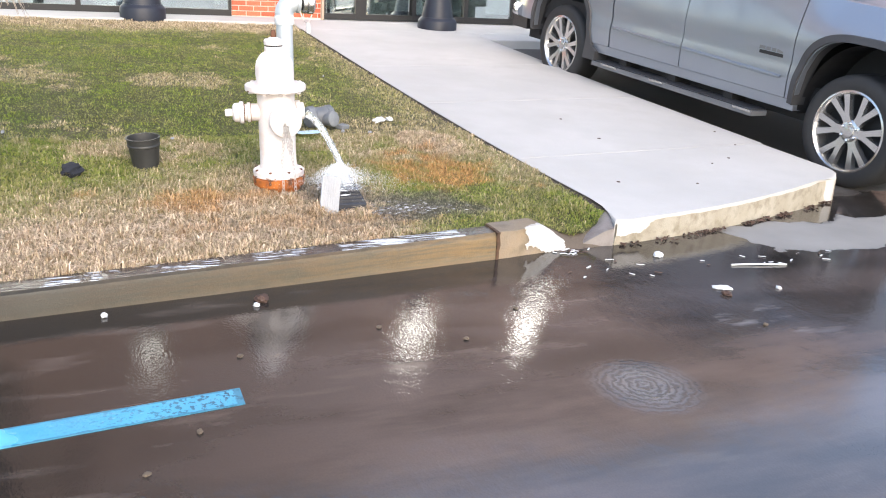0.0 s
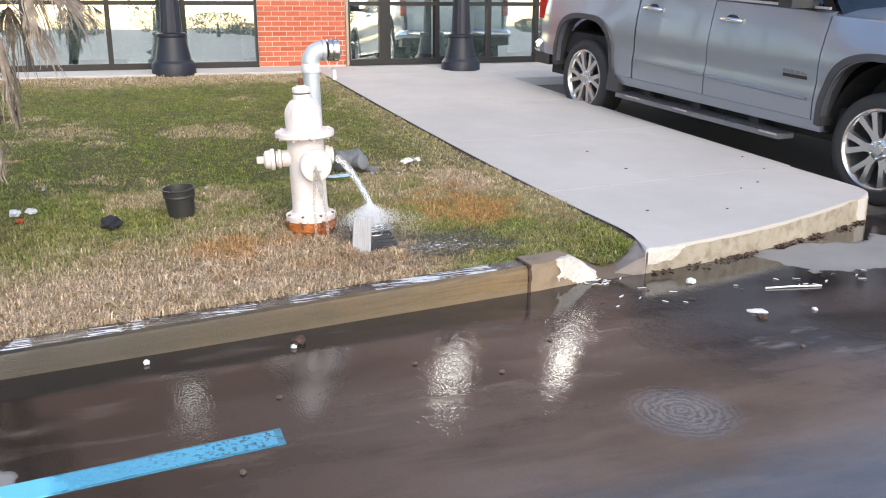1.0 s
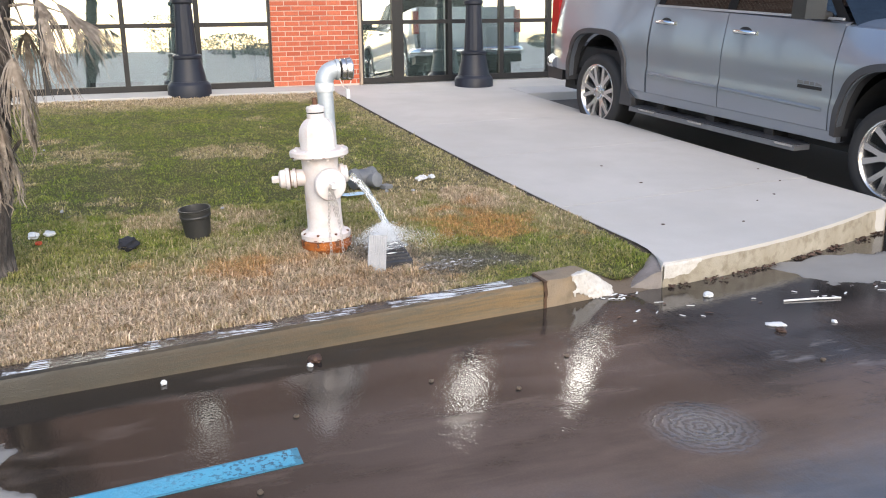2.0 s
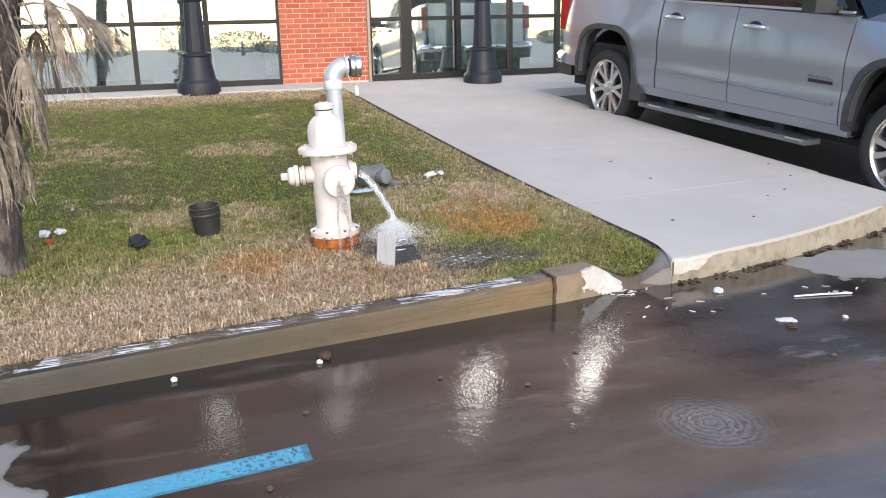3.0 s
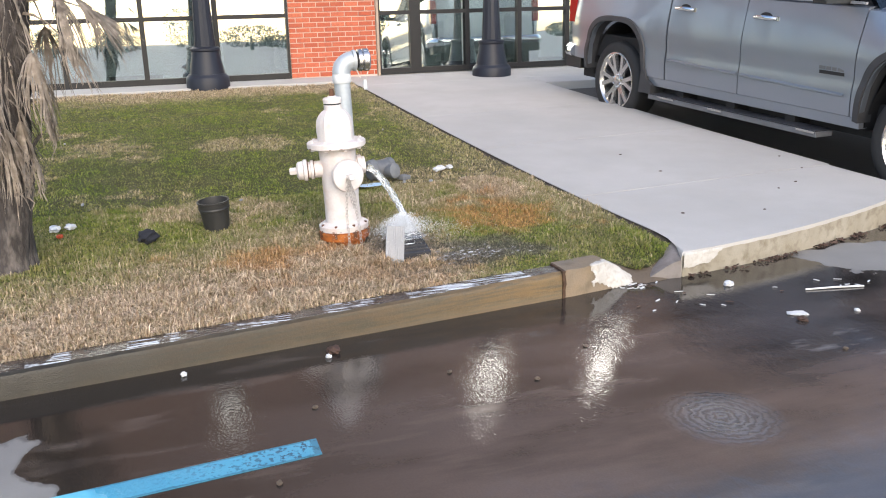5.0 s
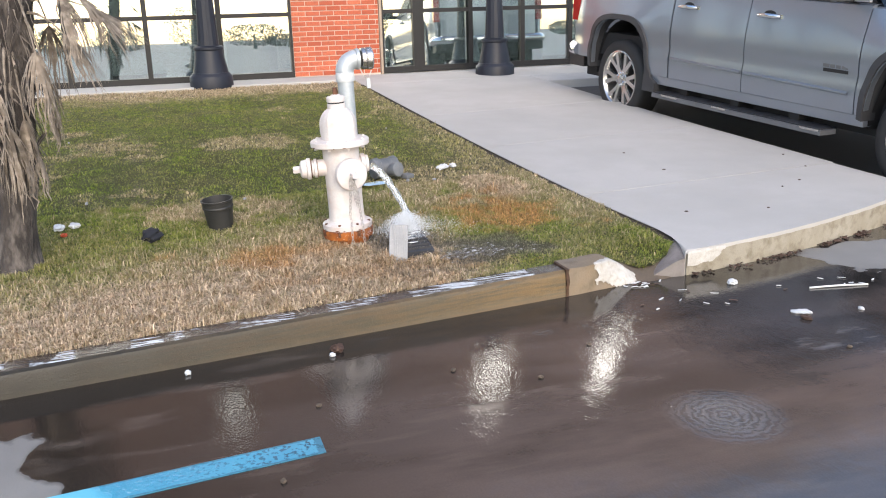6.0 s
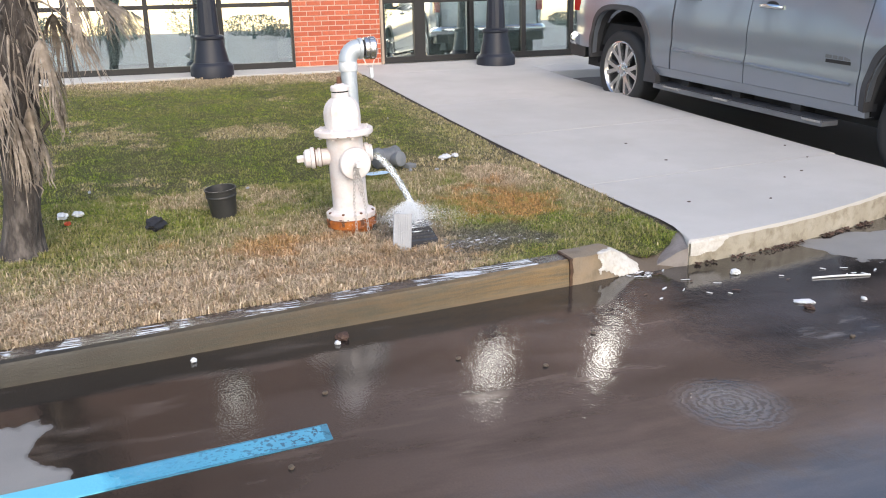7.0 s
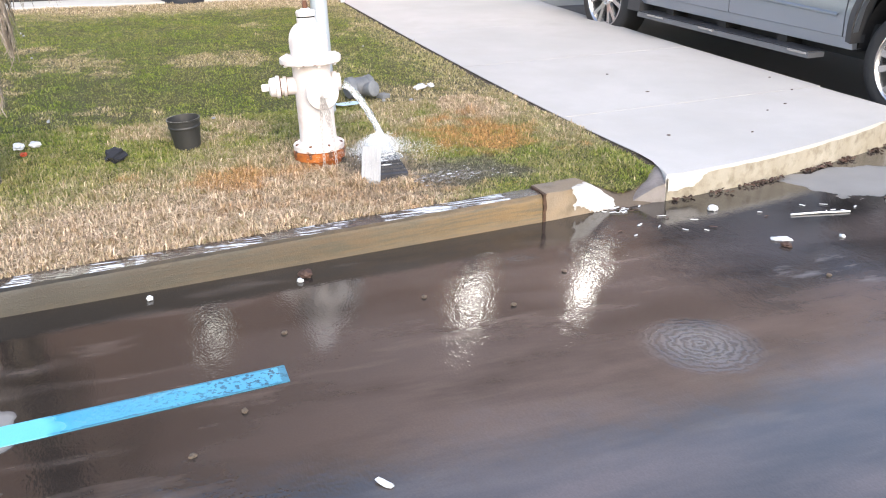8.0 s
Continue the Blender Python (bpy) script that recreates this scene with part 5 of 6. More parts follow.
def hydrant():
    g = lawn_z(*HYD) + 0.008
    z0 = g
    ob = thing("fire_hydrant", pose(HYD[0] - 0.012, HYD[1], z0, 0, -2.2, 0), "white-painted fire hydrant with a rusty orange base, running", "fire hydrant")

    def piece(nm, prof, mat, label="", seg=40, m=None):
        bm = bmesh.new()
        lathe(bm, prof, seg, m)
        return part(nm, bm, mat, ob, label, True)
    piece("base_flange", [(0.118, -0.05), (0.128, 0.0), (0.150, 0.008), (0.153, 0.050), (0.138, 0.060), (0.118, 0.062)], M["rust"], "orange rusted lower flange")
    for k in range(8):
        a = 2 * math.pi * (k + 0.3) / 8
        bm = bmesh.new()
        lathe(bm, [(0.017, 0.026), (0.019, 0.034), (0.019, 0.056), (0.011, 0.058), (0.009, 0.094), (0.010, 0.096), (0.008, 0.103)], 6, pose(0.138 * math.cos(a), 0.138 * math.sin(a), 0))
        part("flange_bolt", bm, M["rust_dark"], ob, "hexagon bolt")
    piece("barrel_flange", [(0.118, 0.058), (0.148, 0.060), (0.150, 0.090), (0.140, 0.098), (0.120, 0.104), (0.116, 0.11)], M["hydrant"])
    piece("barrel", [(0.112, 0.10), (0.107, 0.13), (0.105, 0.20), (0.106, 0.38), (0.108, 0.50), (0.109, 0.545), (0.118, 0.560)], M["hydrant"])
    piece("bonnet_flange", [(0.12, 0.556), (0.168, 0.560), (0.174, 0.566), (0.174, 0.592), (0.168, 0.598), (0.118, 0.602)], M["hydrant"], "", 48)
    for k in range(8):
        a = 2 * math.pi * (k + 0.15) / 8
        bm = bmesh.new()
        lathe(bm, [(0.012, 0.548), (0.012, 0.562), (0.012, 0.596), (0.012, 0.602), (0.008, 0.607)], 6, pose(0.148 * math.cos(a), 0.148 * math.sin(a), 0))
        part("bonnet_bolt", bm, M["hydrant"], ob)
    bm = bmesh.new()
    prof = [(0.105, 0.600), (0.106, 0.655), (0.104, 0.700), (0.098, 0.728), (0.084, 0.752), (0.066, 0.772), (0.055, 0.780)]
    n = 64
    rings = []
    for i, (r, h) in enumerate(prof):
        rings.append([])
        for k in range(n):
            a = 2 * math.pi * k / n
            rib = 0.006 * max(0.0, math.cos(a * 8)) ** 6 * (1 if 1 <= i <= 5 else 0)
            rings[-1].append(bm.verts.new(((r + rib) * math.cos(a), (r + rib) * math.sin(a), h)))
    for a, b in zip(rings, rings[1:]):
        for k in range(n):
            bm.faces.new((a[k], a[(k + 1) % n], b[(k + 1) % n], b[k]))
    bm.faces.new(rings[-1])
    part("bonnet", bm, M["hydrant"], ob, "ribbed domed bonnet", True)
    piece("bonnet_neck", [(0.053, 0.776), (0.053, 0.808), (0.050, 0.810)], M["hydrant"])
    piece("cap_seam", [(0.049, 0.808), (0.049, 0.817)], M["dark"], "dark seam under the cap")
    piece("weather_cap", [(0.048, 0.816), (0.054, 0.819), (0.055, 0.842), (0.048, 0.850), (0.030, 0.853), (0.024, 0.860)], M["hydrant"])
    piece("operating_nut", [(0.017, 0.854), (0.016, 0.880), (0.012, 0.900)], M["rust_dark"], "rusty five-sided nut", 5)
    # flakes of rust on the flanges
    rr = random.Random(31)
    for r, z in ((0.1735, 0.566), (0.1500, 0.066)):
        for k in range(11):
            a = rr.uniform(0, 6.283)
            bm = bmesh.new()
            bmesh.ops.create_uvsphere(bm, u_segments=8, v_segments=5, radius=1.0, matrix=pose(r * math.cos(a), r * math.sin(a), z, 0, 0, math.degrees(a)) @ Matrix.Diagonal((0.002, rr.uniform(0.005, 0.014), rr.uniform(0.002, 0.0035), 1)))
            part("rust_fleck", bm, M["rust_dark"], ob, "small chip in the paint")
    # side nozzle with its cap
    left = pose(0, 0, 0.435, 0, -90, -8)
    bm = bmesh.new()
    lathe(bm, [(0.050, 0.09), (0.050, 0.145), (0.057, 0.150), (0.057, 0.165), (0.048, 0.168), (0.048, 0.188)], 32, left)
    part("side_nozzle", bm, M["hydrant"], ob, "", True)
    bm = bmesh.new()
    lathe(bm, [(0.060, 0.186), (0.064, 0.190), (0.064, 0.206), (0.056, 0.212), (0.052, 0.240), (0.036, 0.250)], 32, left)
    cap = part("nozzle_cap", bm, M["hydrant"], ob, "", True)
    for a, b in ((0.145, 0.148), (0.180, 0.187), (0.208, 0.211)):
        bm = bmesh.new()
        lathe(bm, [(0.0575 if b < 0.2 else 0.0585, a), (0.0575 if b < 0.2 else 0.0585, b)], 32, left)
        part("seam", bm, M["rust_dark"], cap, "dark rusty seam", True)
    bm = bmesh.new()
    lathe(bm, [(0.022, 0.245), (0.022, 0.285), (0.017, 0.292)], 5, left)
    part("cap_nut", bm, M["hydrant"], cap)
    # large front outlet
    front_m = pose(0, 0, 0.405, 90, 0, 8)
    bm = bmesh.new()
    lathe(bm, [(0.070, 0.07), (0.070, 0.135), (0.080, 0.138)], 36, front_m)
    part("pumper_nozzle", bm, M["hydrant"], ob, "", True)
    bm = bmesh.new()
    lathe(bm, [(0.092, 0.134), (0.096, 0.140), (0.096, 0.160), (0.090, 0.168), (0.060, 0.176), (0.030, 0.180)], 40, front_m)
    cap = part("pumper_cap", bm, M["hydrant"], ob, "large round outlet cap", True)
    bm = bmesh.new()
    lathe(bm, [(0.024, 0.176), (0.024, 0.214), (0.019, 0.222)], 5, front_m)
    part("cap_nut", bm, M["hydrant"], cap)
    # open outlet on the other side
    right = pose(0, 0, 0.435, 0, 90, -4)
    bm = bmesh.new()
    lathe(bm, [(0.050, 0.09), (0.050, 0.110), (0.062, 0.114), (0.062, 0.136), (0.052, 0.142), (0.050, 0.158), (0.040, 0.158), (0.038, 0.10)], 32, right, False)
    part("open_nozzle", bm, M["hydrant"], ob, "open outlet with bare threads", True)
    bm = bmesh.new()
    lathe(bm, [(0.039, 0.10), (0.0390, 0.11)], 24, right)
    part("outlet_bore", bm, M["dark"], ob, "dark wet bore")
    # chains hanging from the caps
    def chain(points, nm):
        bm = bmesh.new()
        pts = [Vector(p) for p in points]
        total = sum((b - a).length for a, b in zip(pts, pts[1:]))
        step, d, odd = 0.021, 0.0, False
        while d < total:
            e, i = d, 0
            while i < len(pts) - 2 and e > (pts[i + 1] - pts[i]).length:
                e -= (pts[i + 1] - pts[i]).length
                i += 1
            way = (pts[i + 1] - pts[i]).normalized()
            c = pts[i] + way * e
            side = way.orthogonal().normalized()
            if odd:
                side = way.cross(side)
            ring = [c + way * (0.015 * math.cos(a)) + side * (0.008 * math.sin(a)) for a in [2 * math.pi * q / 8 for q in range(9)]]
            tube(bm, ring, 0.0017, 5, False)
            d += step
            odd = not odd
        part(nm, bm, M["chain"], ob, "steel chain", True)
    fx, fy = 0.008, -0.185
    chain([(fx - 0.004, fy - 0.02, 0.40), (fx - 0.012, fy - 0.01, 0.30), (fx - 0.018, fy + 0.02, 0.17), (fx - 0.02, fy + 0.0, 0.09), (fx - 0.022, fy - 0.005, -0.01)], "chain")
    chain([(fx + 0.004, fy - 0.02, 0.40), (fx + 0.034, fy + 0.0, 0.30), (fx + 0.046, fy + 0.03, 0.17), (fx + 0.05, fy + 0.01, 0.08), (fx + 0.05, fy, 0.0)], "chain")
    chain([(fx - 0.004, fy - 0.02, 0.40), (fx + 0.014, fy - 0.008, 0.27), (fx + 0.026, fy - 0.004, 0.22), (fx + 0.03, fy - 0.006, 0.30), (fx + 0.006, fy - 0.015, 0.39)], "chain")
    return z0


hyd_z = hydrant()


def water_jet():
    ob = thing("water_jet", pose(HYD[0] + 0.16, HYD[1], hyd_z + 0.42), "clear water arcing from the open hydrant outlet", "water")
    bm = bmesh.new()
    path, rad = [], []
    for k in range(26):
        t = k / 25
        x, z = 0.175 * (1 - (1 - t) ** 1.3), -0.335 * t ** 1.45
        path.append((x - 0.01, -0.27 * t * t, z))
        rad.append(0.021 - 0.002 * t + 0.004 * noise.noise(Vector((t * 9, 0, 0))))
    tube(bm, path, rad, 16)
    for v in bm.verts:
        v.co += Vector((1, 1, 0.3)) * 0.006 * noise.noise(v.co * 35)
    part("stream", bm, M["water"], ob, "", True)
    rng = random.Random(3)
    bm = bmesh.new()
    for k in range(4):
        q = [(p[0] + rng.uniform(-0.012, 0.012), p[1] + rng.uniform(-0.016, 0.0) - 0.008, p[2] + rng.uniform(-0.01, 0.01)) for p in path[2:]]
        tube(bm, q, [0.0022 + 0.002 * abs(noise.noise(Vector((k, i * 0.3, 0)))) for i in range(len(q))], 5)
    part("foam_threads", bm, M["foam"], ob, "white threads in the water", True)


water_jet()


def splash():
    """Droplets and froth where the jet lands, and the sheet that runs off."""
    rng = random.Random(8)
    ob = thing("splash", pose(1.335, 4.80, 0.27), "white splash and spray where the water lands", "water")
    verts, faces = [], []
    for k in range(16000):
        a = rng.uniform(0, 6.283)
        wide = k % 4 == 0
        r = abs(rng.gauss(0, 0.15 if wide else 0.05))
        c = (r * math.cos(a) * 1.3 + (0.05 if wide else -0.01), r * math.sin(a) * 0.8, max(0.0, 0.12 - r * 0.55) * rng.random() ** 1.3 + 0.005 + 0.02 * rng.random())
        e = rng.uniform(0.0005, 0.0014) * (0.9 if wide else 1.35)
        b = len(verts)
        verts += [(c[0] + e, c[1], c[2]), (c[0], c[1] + e, c[2]), (c[0] - e, c[1], c[2]), (c[0], c[1] - e, c[2]), (c[0], c[1], c[2] + e * 1.4), (c[0], c[1], c[2] - e * 1.4)]
        faces += [(b + q, b + (q + 1) % 4, b + 4) for q in range(4)] + [(b + (q + 1) % 4, b + q, b + 5) for q in range(4)]
    spray = mesh_of("spray", verts, faces, M["foam"])
    spray.parent = ob
    tagged(spray, kind="stuff")
    bm = bmesh.new()
    n = 22
    grid = []
    for j in range(n):
        grid.append([])
        for i in range(n):
            x, y = -0.13 + 0.26 * i / (n - 1), -0.10 + 0.20 * j / (n - 1)
            r = math.hypot(x / 0.13, y / 0.10)
            h = 0.03 * max(0.0, 1 - r) + 0.035 * noise.noise(Vector((x * 24, y * 24, 2))) * max(0.0, 1.1 - r)
            grid[-1].append(bm.verts.new((x, y, h - 0.012 * r)))
    for j in range(n - 1):
        for i in range(n - 1):
            if math.hypot((i - 10.5) / 10.5, (j - 10.5) / 10.5) < 1.02:
                bm.faces.new((grid[j][i], grid[j][i + 1], grid[j + 1][i + 1], grid[j + 1][i]))
    loose = [v for v in bm.verts if not v.link_faces]
    bmesh.ops.delete(bm, geom=loose, context="VERTS")
    part("froth", bm, M["water"], ob, "", True)
    # little pools that glint between the flattened blades
    bm = bmesh.new()
    for k in range(230):
        x, y = rng.gauss(1.64, 0.14), rng.gauss(4.575, 0.055)
        ln, wd, turn = rng.uniform(0.005, 0.022), rng.uniform(0.002, 0.005), rng.uniform(-0.4, 0.6)
        z = lawn_z(x, y) + rng.uniform(0.002, 0.010)
        c = bm.verts.new((x, y, z + 0.003))
        rim = []
        for q in range(8):
            t = 2 * math.pi * q / 8
            r = rng.uniform(0.7, 1.2)
            px, py = ln * r * math.cos(t), wd * r * math.sin(t)
            rim.append(bm.verts.new((x + px * math.cos(turn) - py * math.sin(turn), y + px * math.sin(turn) + py * math.cos(turn), z)))
        for q in range(8):
            bm.faces.new((rim[q], rim[(q + 1) % 8], c))
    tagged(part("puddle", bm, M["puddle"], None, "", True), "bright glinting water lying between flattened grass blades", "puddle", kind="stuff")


splash()


def splash_block():
    ob = thing("splash_block", pose(1.275, 4.60, lawn_z(1.30, 4.62) - 0.01, 0, 0, 0), "ridged grey plastic panel on a wet black ribbed block", "splash block")
    bm = bmesh.new()
    vs = []
    for x0, x1, y, z0, z1 in ((0.0, 0.165, 0.0, 0.0, 0.045), (0.0, 0.15, 0.33, 0.0, 0.15)):
        vs.append([bm.verts.new(p) for p in ((x0, y, z0), (x1, y, z0), (x1, y, z1), (x0, y, z1))])
    a, b = vs
    bm.faces.new(a)
    bm.faces.new(list(reversed(b)))
    for k in range(4):
        bm.faces.new((a[k], b[k], b[(k + 1) % 4], a[(k + 1) % 4]))
    part("block", bm, M["block_dark"], ob, "wet black block", False, 0.008)
    for k in range(9):
        y = 0.02 + 0.035 * k
        z = 0.045 + 0.105 * y / 0.33
        bm = bmesh.new()
        box(bm, (0.008, y, z - 0.006), (0.158 - 0.04 * y, y + 0.016, z + 0.010))
        part("rib", bm, M["block_dark"], ob, "", False, 0.003)
    rr = random.Random(17)
    for k in range(12):
        y = 0.03 + 0.26 * rr.random()
        x0 = rr.uniform(0.01, 0.08)
        z = 0.045 + 0.105 * y / 0.33 + 0.012
        bm = bmesh.new()
        tube(bm, [(x0 + 0.02 * q, y + rr.uniform(-0.006, 0.006), z + rr.uniform(-0.001, 0.002)) for q in range(4)], [0.001, rr.uniform(0.002, 0.004), rr.uniform(0.002, 0.004), 0.001], 6)
        part("water_thread", bm, M["foam"], ob, "white water running over the ribs", True)
    tilt = pose(-0.005, -0.012, 0.0, -16, 4, -14)
    bm = bmesh.new()
    box(bm, (-0.102, 0.0, -0.01), (0.004, 0.012, 0.205), tilt)
    part("panel", bm, M["panel_grey"], ob, "pale grey plastic panel with upright ridges", False, 0.003)
    for k in range(8):
        bm = bmesh.new()
        x = -0.099 + 0.0130 * k
        box(bm, (x, -0.005, -0.008), (x + 0.0065, 0.002, 0.203), tilt)
        part("ridge", bm, M["panel_grey"], ob, "", False, 0.002)


splash_block()


def standpipe():
    y = 6.2
    x = 1.335
    g = lawn_z(x, y) - 0.03
    ob = thing("standpipe", pose(x, y, g, 0, -1.6, 0), "galvanised steel standpipe with an elbow and a hose coupling", "pipe")
    top = 1.19 - g
    bm = bmesh.new()
    lathe(bm, [(0.057, -0.05), (0.057, top - 0.10)], 28)
    part("pipe", bm, M["galv"], ob, "", True)
    bm = bmesh.new()
    lathe(bm, [(0.062, top - 0.135), (0.067, top - 0.125), (0.067, top - 0.085), (0.064, top - 0.07)], 28)
    part("collar", bm, M["white_collar"], ob, "white sealing collar", True)
    bm = bmesh.new()
    R = 0.085
    arc = [(R - R * math.cos(a), 0, top - 0.07 + R * math.sin(a)) for a in [radians(6 * k) for k in range(16)]]
    tube(bm, arc, 0.065, 24)
    part("elbow", bm, M["galv"], ob, "smooth galvanised elbow", True)
    zc = top - 0.07 + R
    # a dark ring stands in for the shaded gap before the coupling
    for nm, prof in (("rim", [(0.072, 0.085), (0.074, 0.09), (0.074, 0.108), (0.06, 0.112)]), ("gasket", [(0.056, 0.110), (0.056, 0.124)]), ("coupling", [(0.062, 0.122), (0.076, 0.126), (0.078, 0.150), (0.070, 0.156), (0.078, 0.162), (0.080, 0.196), (0.072, 0.206), (0.062, 0.207), (0.058, 0.19)])):
        bm = bmesh.new()
        lathe(bm, prof, 28, pose(0, 0, zc, 0, 90, 0))
        part(nm, bm, {"rim": M["galv"], "gasket": M["dark"], "coupling": M["alloy"]}[nm], ob, {"rim": "", "gasket": "dark ring in the gap before the coupling", "coupling": "bright ribbed hose coupling"}[nm], True)
    for k in range(6):
        bm = bmesh.new()
        a = radians(60 * k)
        box(bm, (0.168, 0.072 * math.cos(a) - 0.009, zc + 0.066 * math.sin(a) - 0.009), (0.19, 0.066 * math.cos(a) + 0.009, zc + 0.066 * math.sin(a) + 0.009))
        part("lug", bm, M["galv"], ob, "", False, 0.003)
    bm = bmesh.new()
    tube(bm, [(0.10, -0.05, zc - 0.06), (0.125, -0.055, zc - 0.12), (0.16, -0.05, zc - 0.14), (0.185, -0.045, zc - 0.08)], 0.0045, 6)
    part("cap_chain", bm, M["chain"], ob)
    bm = bmesh.new()
    box(bm, (0.142, -0.062, zc - 0.205), (0.168, -0.050, zc - 0.135), pose(0, 0, 0, 0, 0, 0))
    part("tag", bm, M["galv"], ob, "small hanging metal tag", False, 0.003)


standpipe()


def valve():
    x, y = 1.66, 6.55
    ob = thing("dropped_coupling", pose(x, y, lawn_z(x, y), 0, 0, 12), "grey iron pipe coupling lying on the grass", "pipe fitting")
    bm = bmesh.new()
    lathe(bm, [(0.050, -0.015), (0.066, -0.012), (0.080, 0.0), (0.082, 0.045), (0.070, 0.055), (0.068, 0.15), (0.076, 0.158), (0.076, 0.19), (0.066, 0.20), (0.03, 0.203)], 28, pose(-0.10, 0, 0.075, 0, 86, 0))
    body = part("body", bm, M["valve"], ob, "", True)
    bm = bmesh.new()
    lathe(bm, [(0.030, 0.0), (0.030, 0.004)], 20, pose(0.10, 0, 0.062, 0, 86, 0))
    part("bore", bm, M["dark"], body, "dark open bore")
    bm = bmesh.new()
    lathe(bm, [(0.046, 0.0), (0.048, 0.07), (0.058, 0.074), (0.058, 0.105), (0.046, 0.11), (0.02, 0.112)], 20, pose(0.02, -0.03, 0.06, 80, 0, 20))
    part("branch", bm, M["valve"], ob, "", True)
    bm = bmesh.new()
    box(bm, (0.02, -0.17, 0.004), (0.11, -0.10, 0.04), pose(0.03, 0, 0.0, 4, 3, 25))
    part("foot_lug", bm, M["valve"], ob, "", False, 0.008)


valve()


def flower_pot():
    x, y = 0.325, 5.62
    ob = thing("plant_pot", pose(x, y, lawn_z(x, y) - 0.01, 3, -4, 0), "empty black plastic plant pot standing on the grass", "plant pot")
    bm = bmesh.new()
    lathe(bm, [(0.078, 0.0), (0.092, 0.13), (0.095, 0.133), (0.098, 0.178), (0.102, 0.182), (0.102, 0.19), (0.095, 0.19), (0.088, 0.13), (0.074, 0.012)], 36, None, False)
    bm.faces.new([v for v in bm.verts[:36]][::-1])
    part("pot", bm, M["plastic_black"], ob, "", True)
    bm = bmesh.new()
    lathe(bm, [(0.086, 0.10), (0.05, 0.115), (0.005, 0.12)], 24, None, False)
    part("soil", bm, M["soil"], ob, "dry soil inside")
    bm = bmesh.new()
    lathe(bm, [(0.0955, 0.137), (0.0985, 0.14), (0.0985, 0.147), (0.0965, 0.15)], 36, None, False)
    part("band", bm, M["plastic_black"], ob, "", True)


flower_pot()

# ---------------- palm ----------------
def frond(nm, parent, origin, azim, rise, length, fan, count, droop, mat, rng, label=""):
    """A fan leaf: a stalk that bends over, and narrow pleats that spread from its end and hang."""
    bm = bmesh.new()
    o = Vector(origin)
    flat = Vector((math.cos(azim), math.sin(azim), 0))
    way = flat * math.cos(rise) + Vector((0, 0, math.sin(rise)))
    stalk = [o + way * (length * 0.45 * t) - Vector((0, 0, droop * 0.25 * t * t)) for t in (0, 0.35, 0.7, 1.0)]
    tube(bm, stalk, [0.009, 0.007, 0.005, 0.004], 6)
    tip = stalk[-1]
    ahead = (stalk[-1] - stalk[-2]).normalized()
    side = ahead.cross(Vector((0, 0, 1)))
    side = side.normalized() if side.length > 0.05 else Vector((1, 0, 0))
    count = int(count * 1.6)
    for k in range(count):
        a = fan * (2 * (k + 0.5) / count - 1) + rng.uniform(-0.2, 0.2)
        d = (ahead * math.cos(a) + side * math.sin(a)).normalized()
        ln = length * 0.62 * (1 - 0.25 * abs(a) / max(fan, 0.1)) * rng.uniform(0.75, 1.1)
        wid = 0.007 * rng.uniform(0.6, 1.3)
        across = d.cross(Vector((0, 0, 1)))
        across = (across if across.length > 0.1 else side).normalized()
        hang = droop * rng.uniform(0.6, 1.4)
        prev = None
        n = 7
        for j in range(n):
            t = j / (n - 1)
            p = tip + d * (ln * t * (1 - 0.35 * t * hang)) - Vector((0, 0, 1)) * (ln * hang * t * t * 0.8) + across * (0.02 * rng.uniform(-1, 1) * t)
            w = wid * (1 - 0.85 * t) * (0.6 + 1.4 * min(t * 4, 1) * 0.5)
            row = (bm.verts.new(p - across * w), bm.verts.new(p + Vector((0, 0, 0.35 * w))), bm.verts.new(p + across * w))
            if prev:
                bm.faces.new((prev[0], prev[1], row[1], row[0]))
                bm.faces.new((prev[1], prev[2], row[2], row[1]))
            prev = row
    part(nm, bm, mat, parent, label)


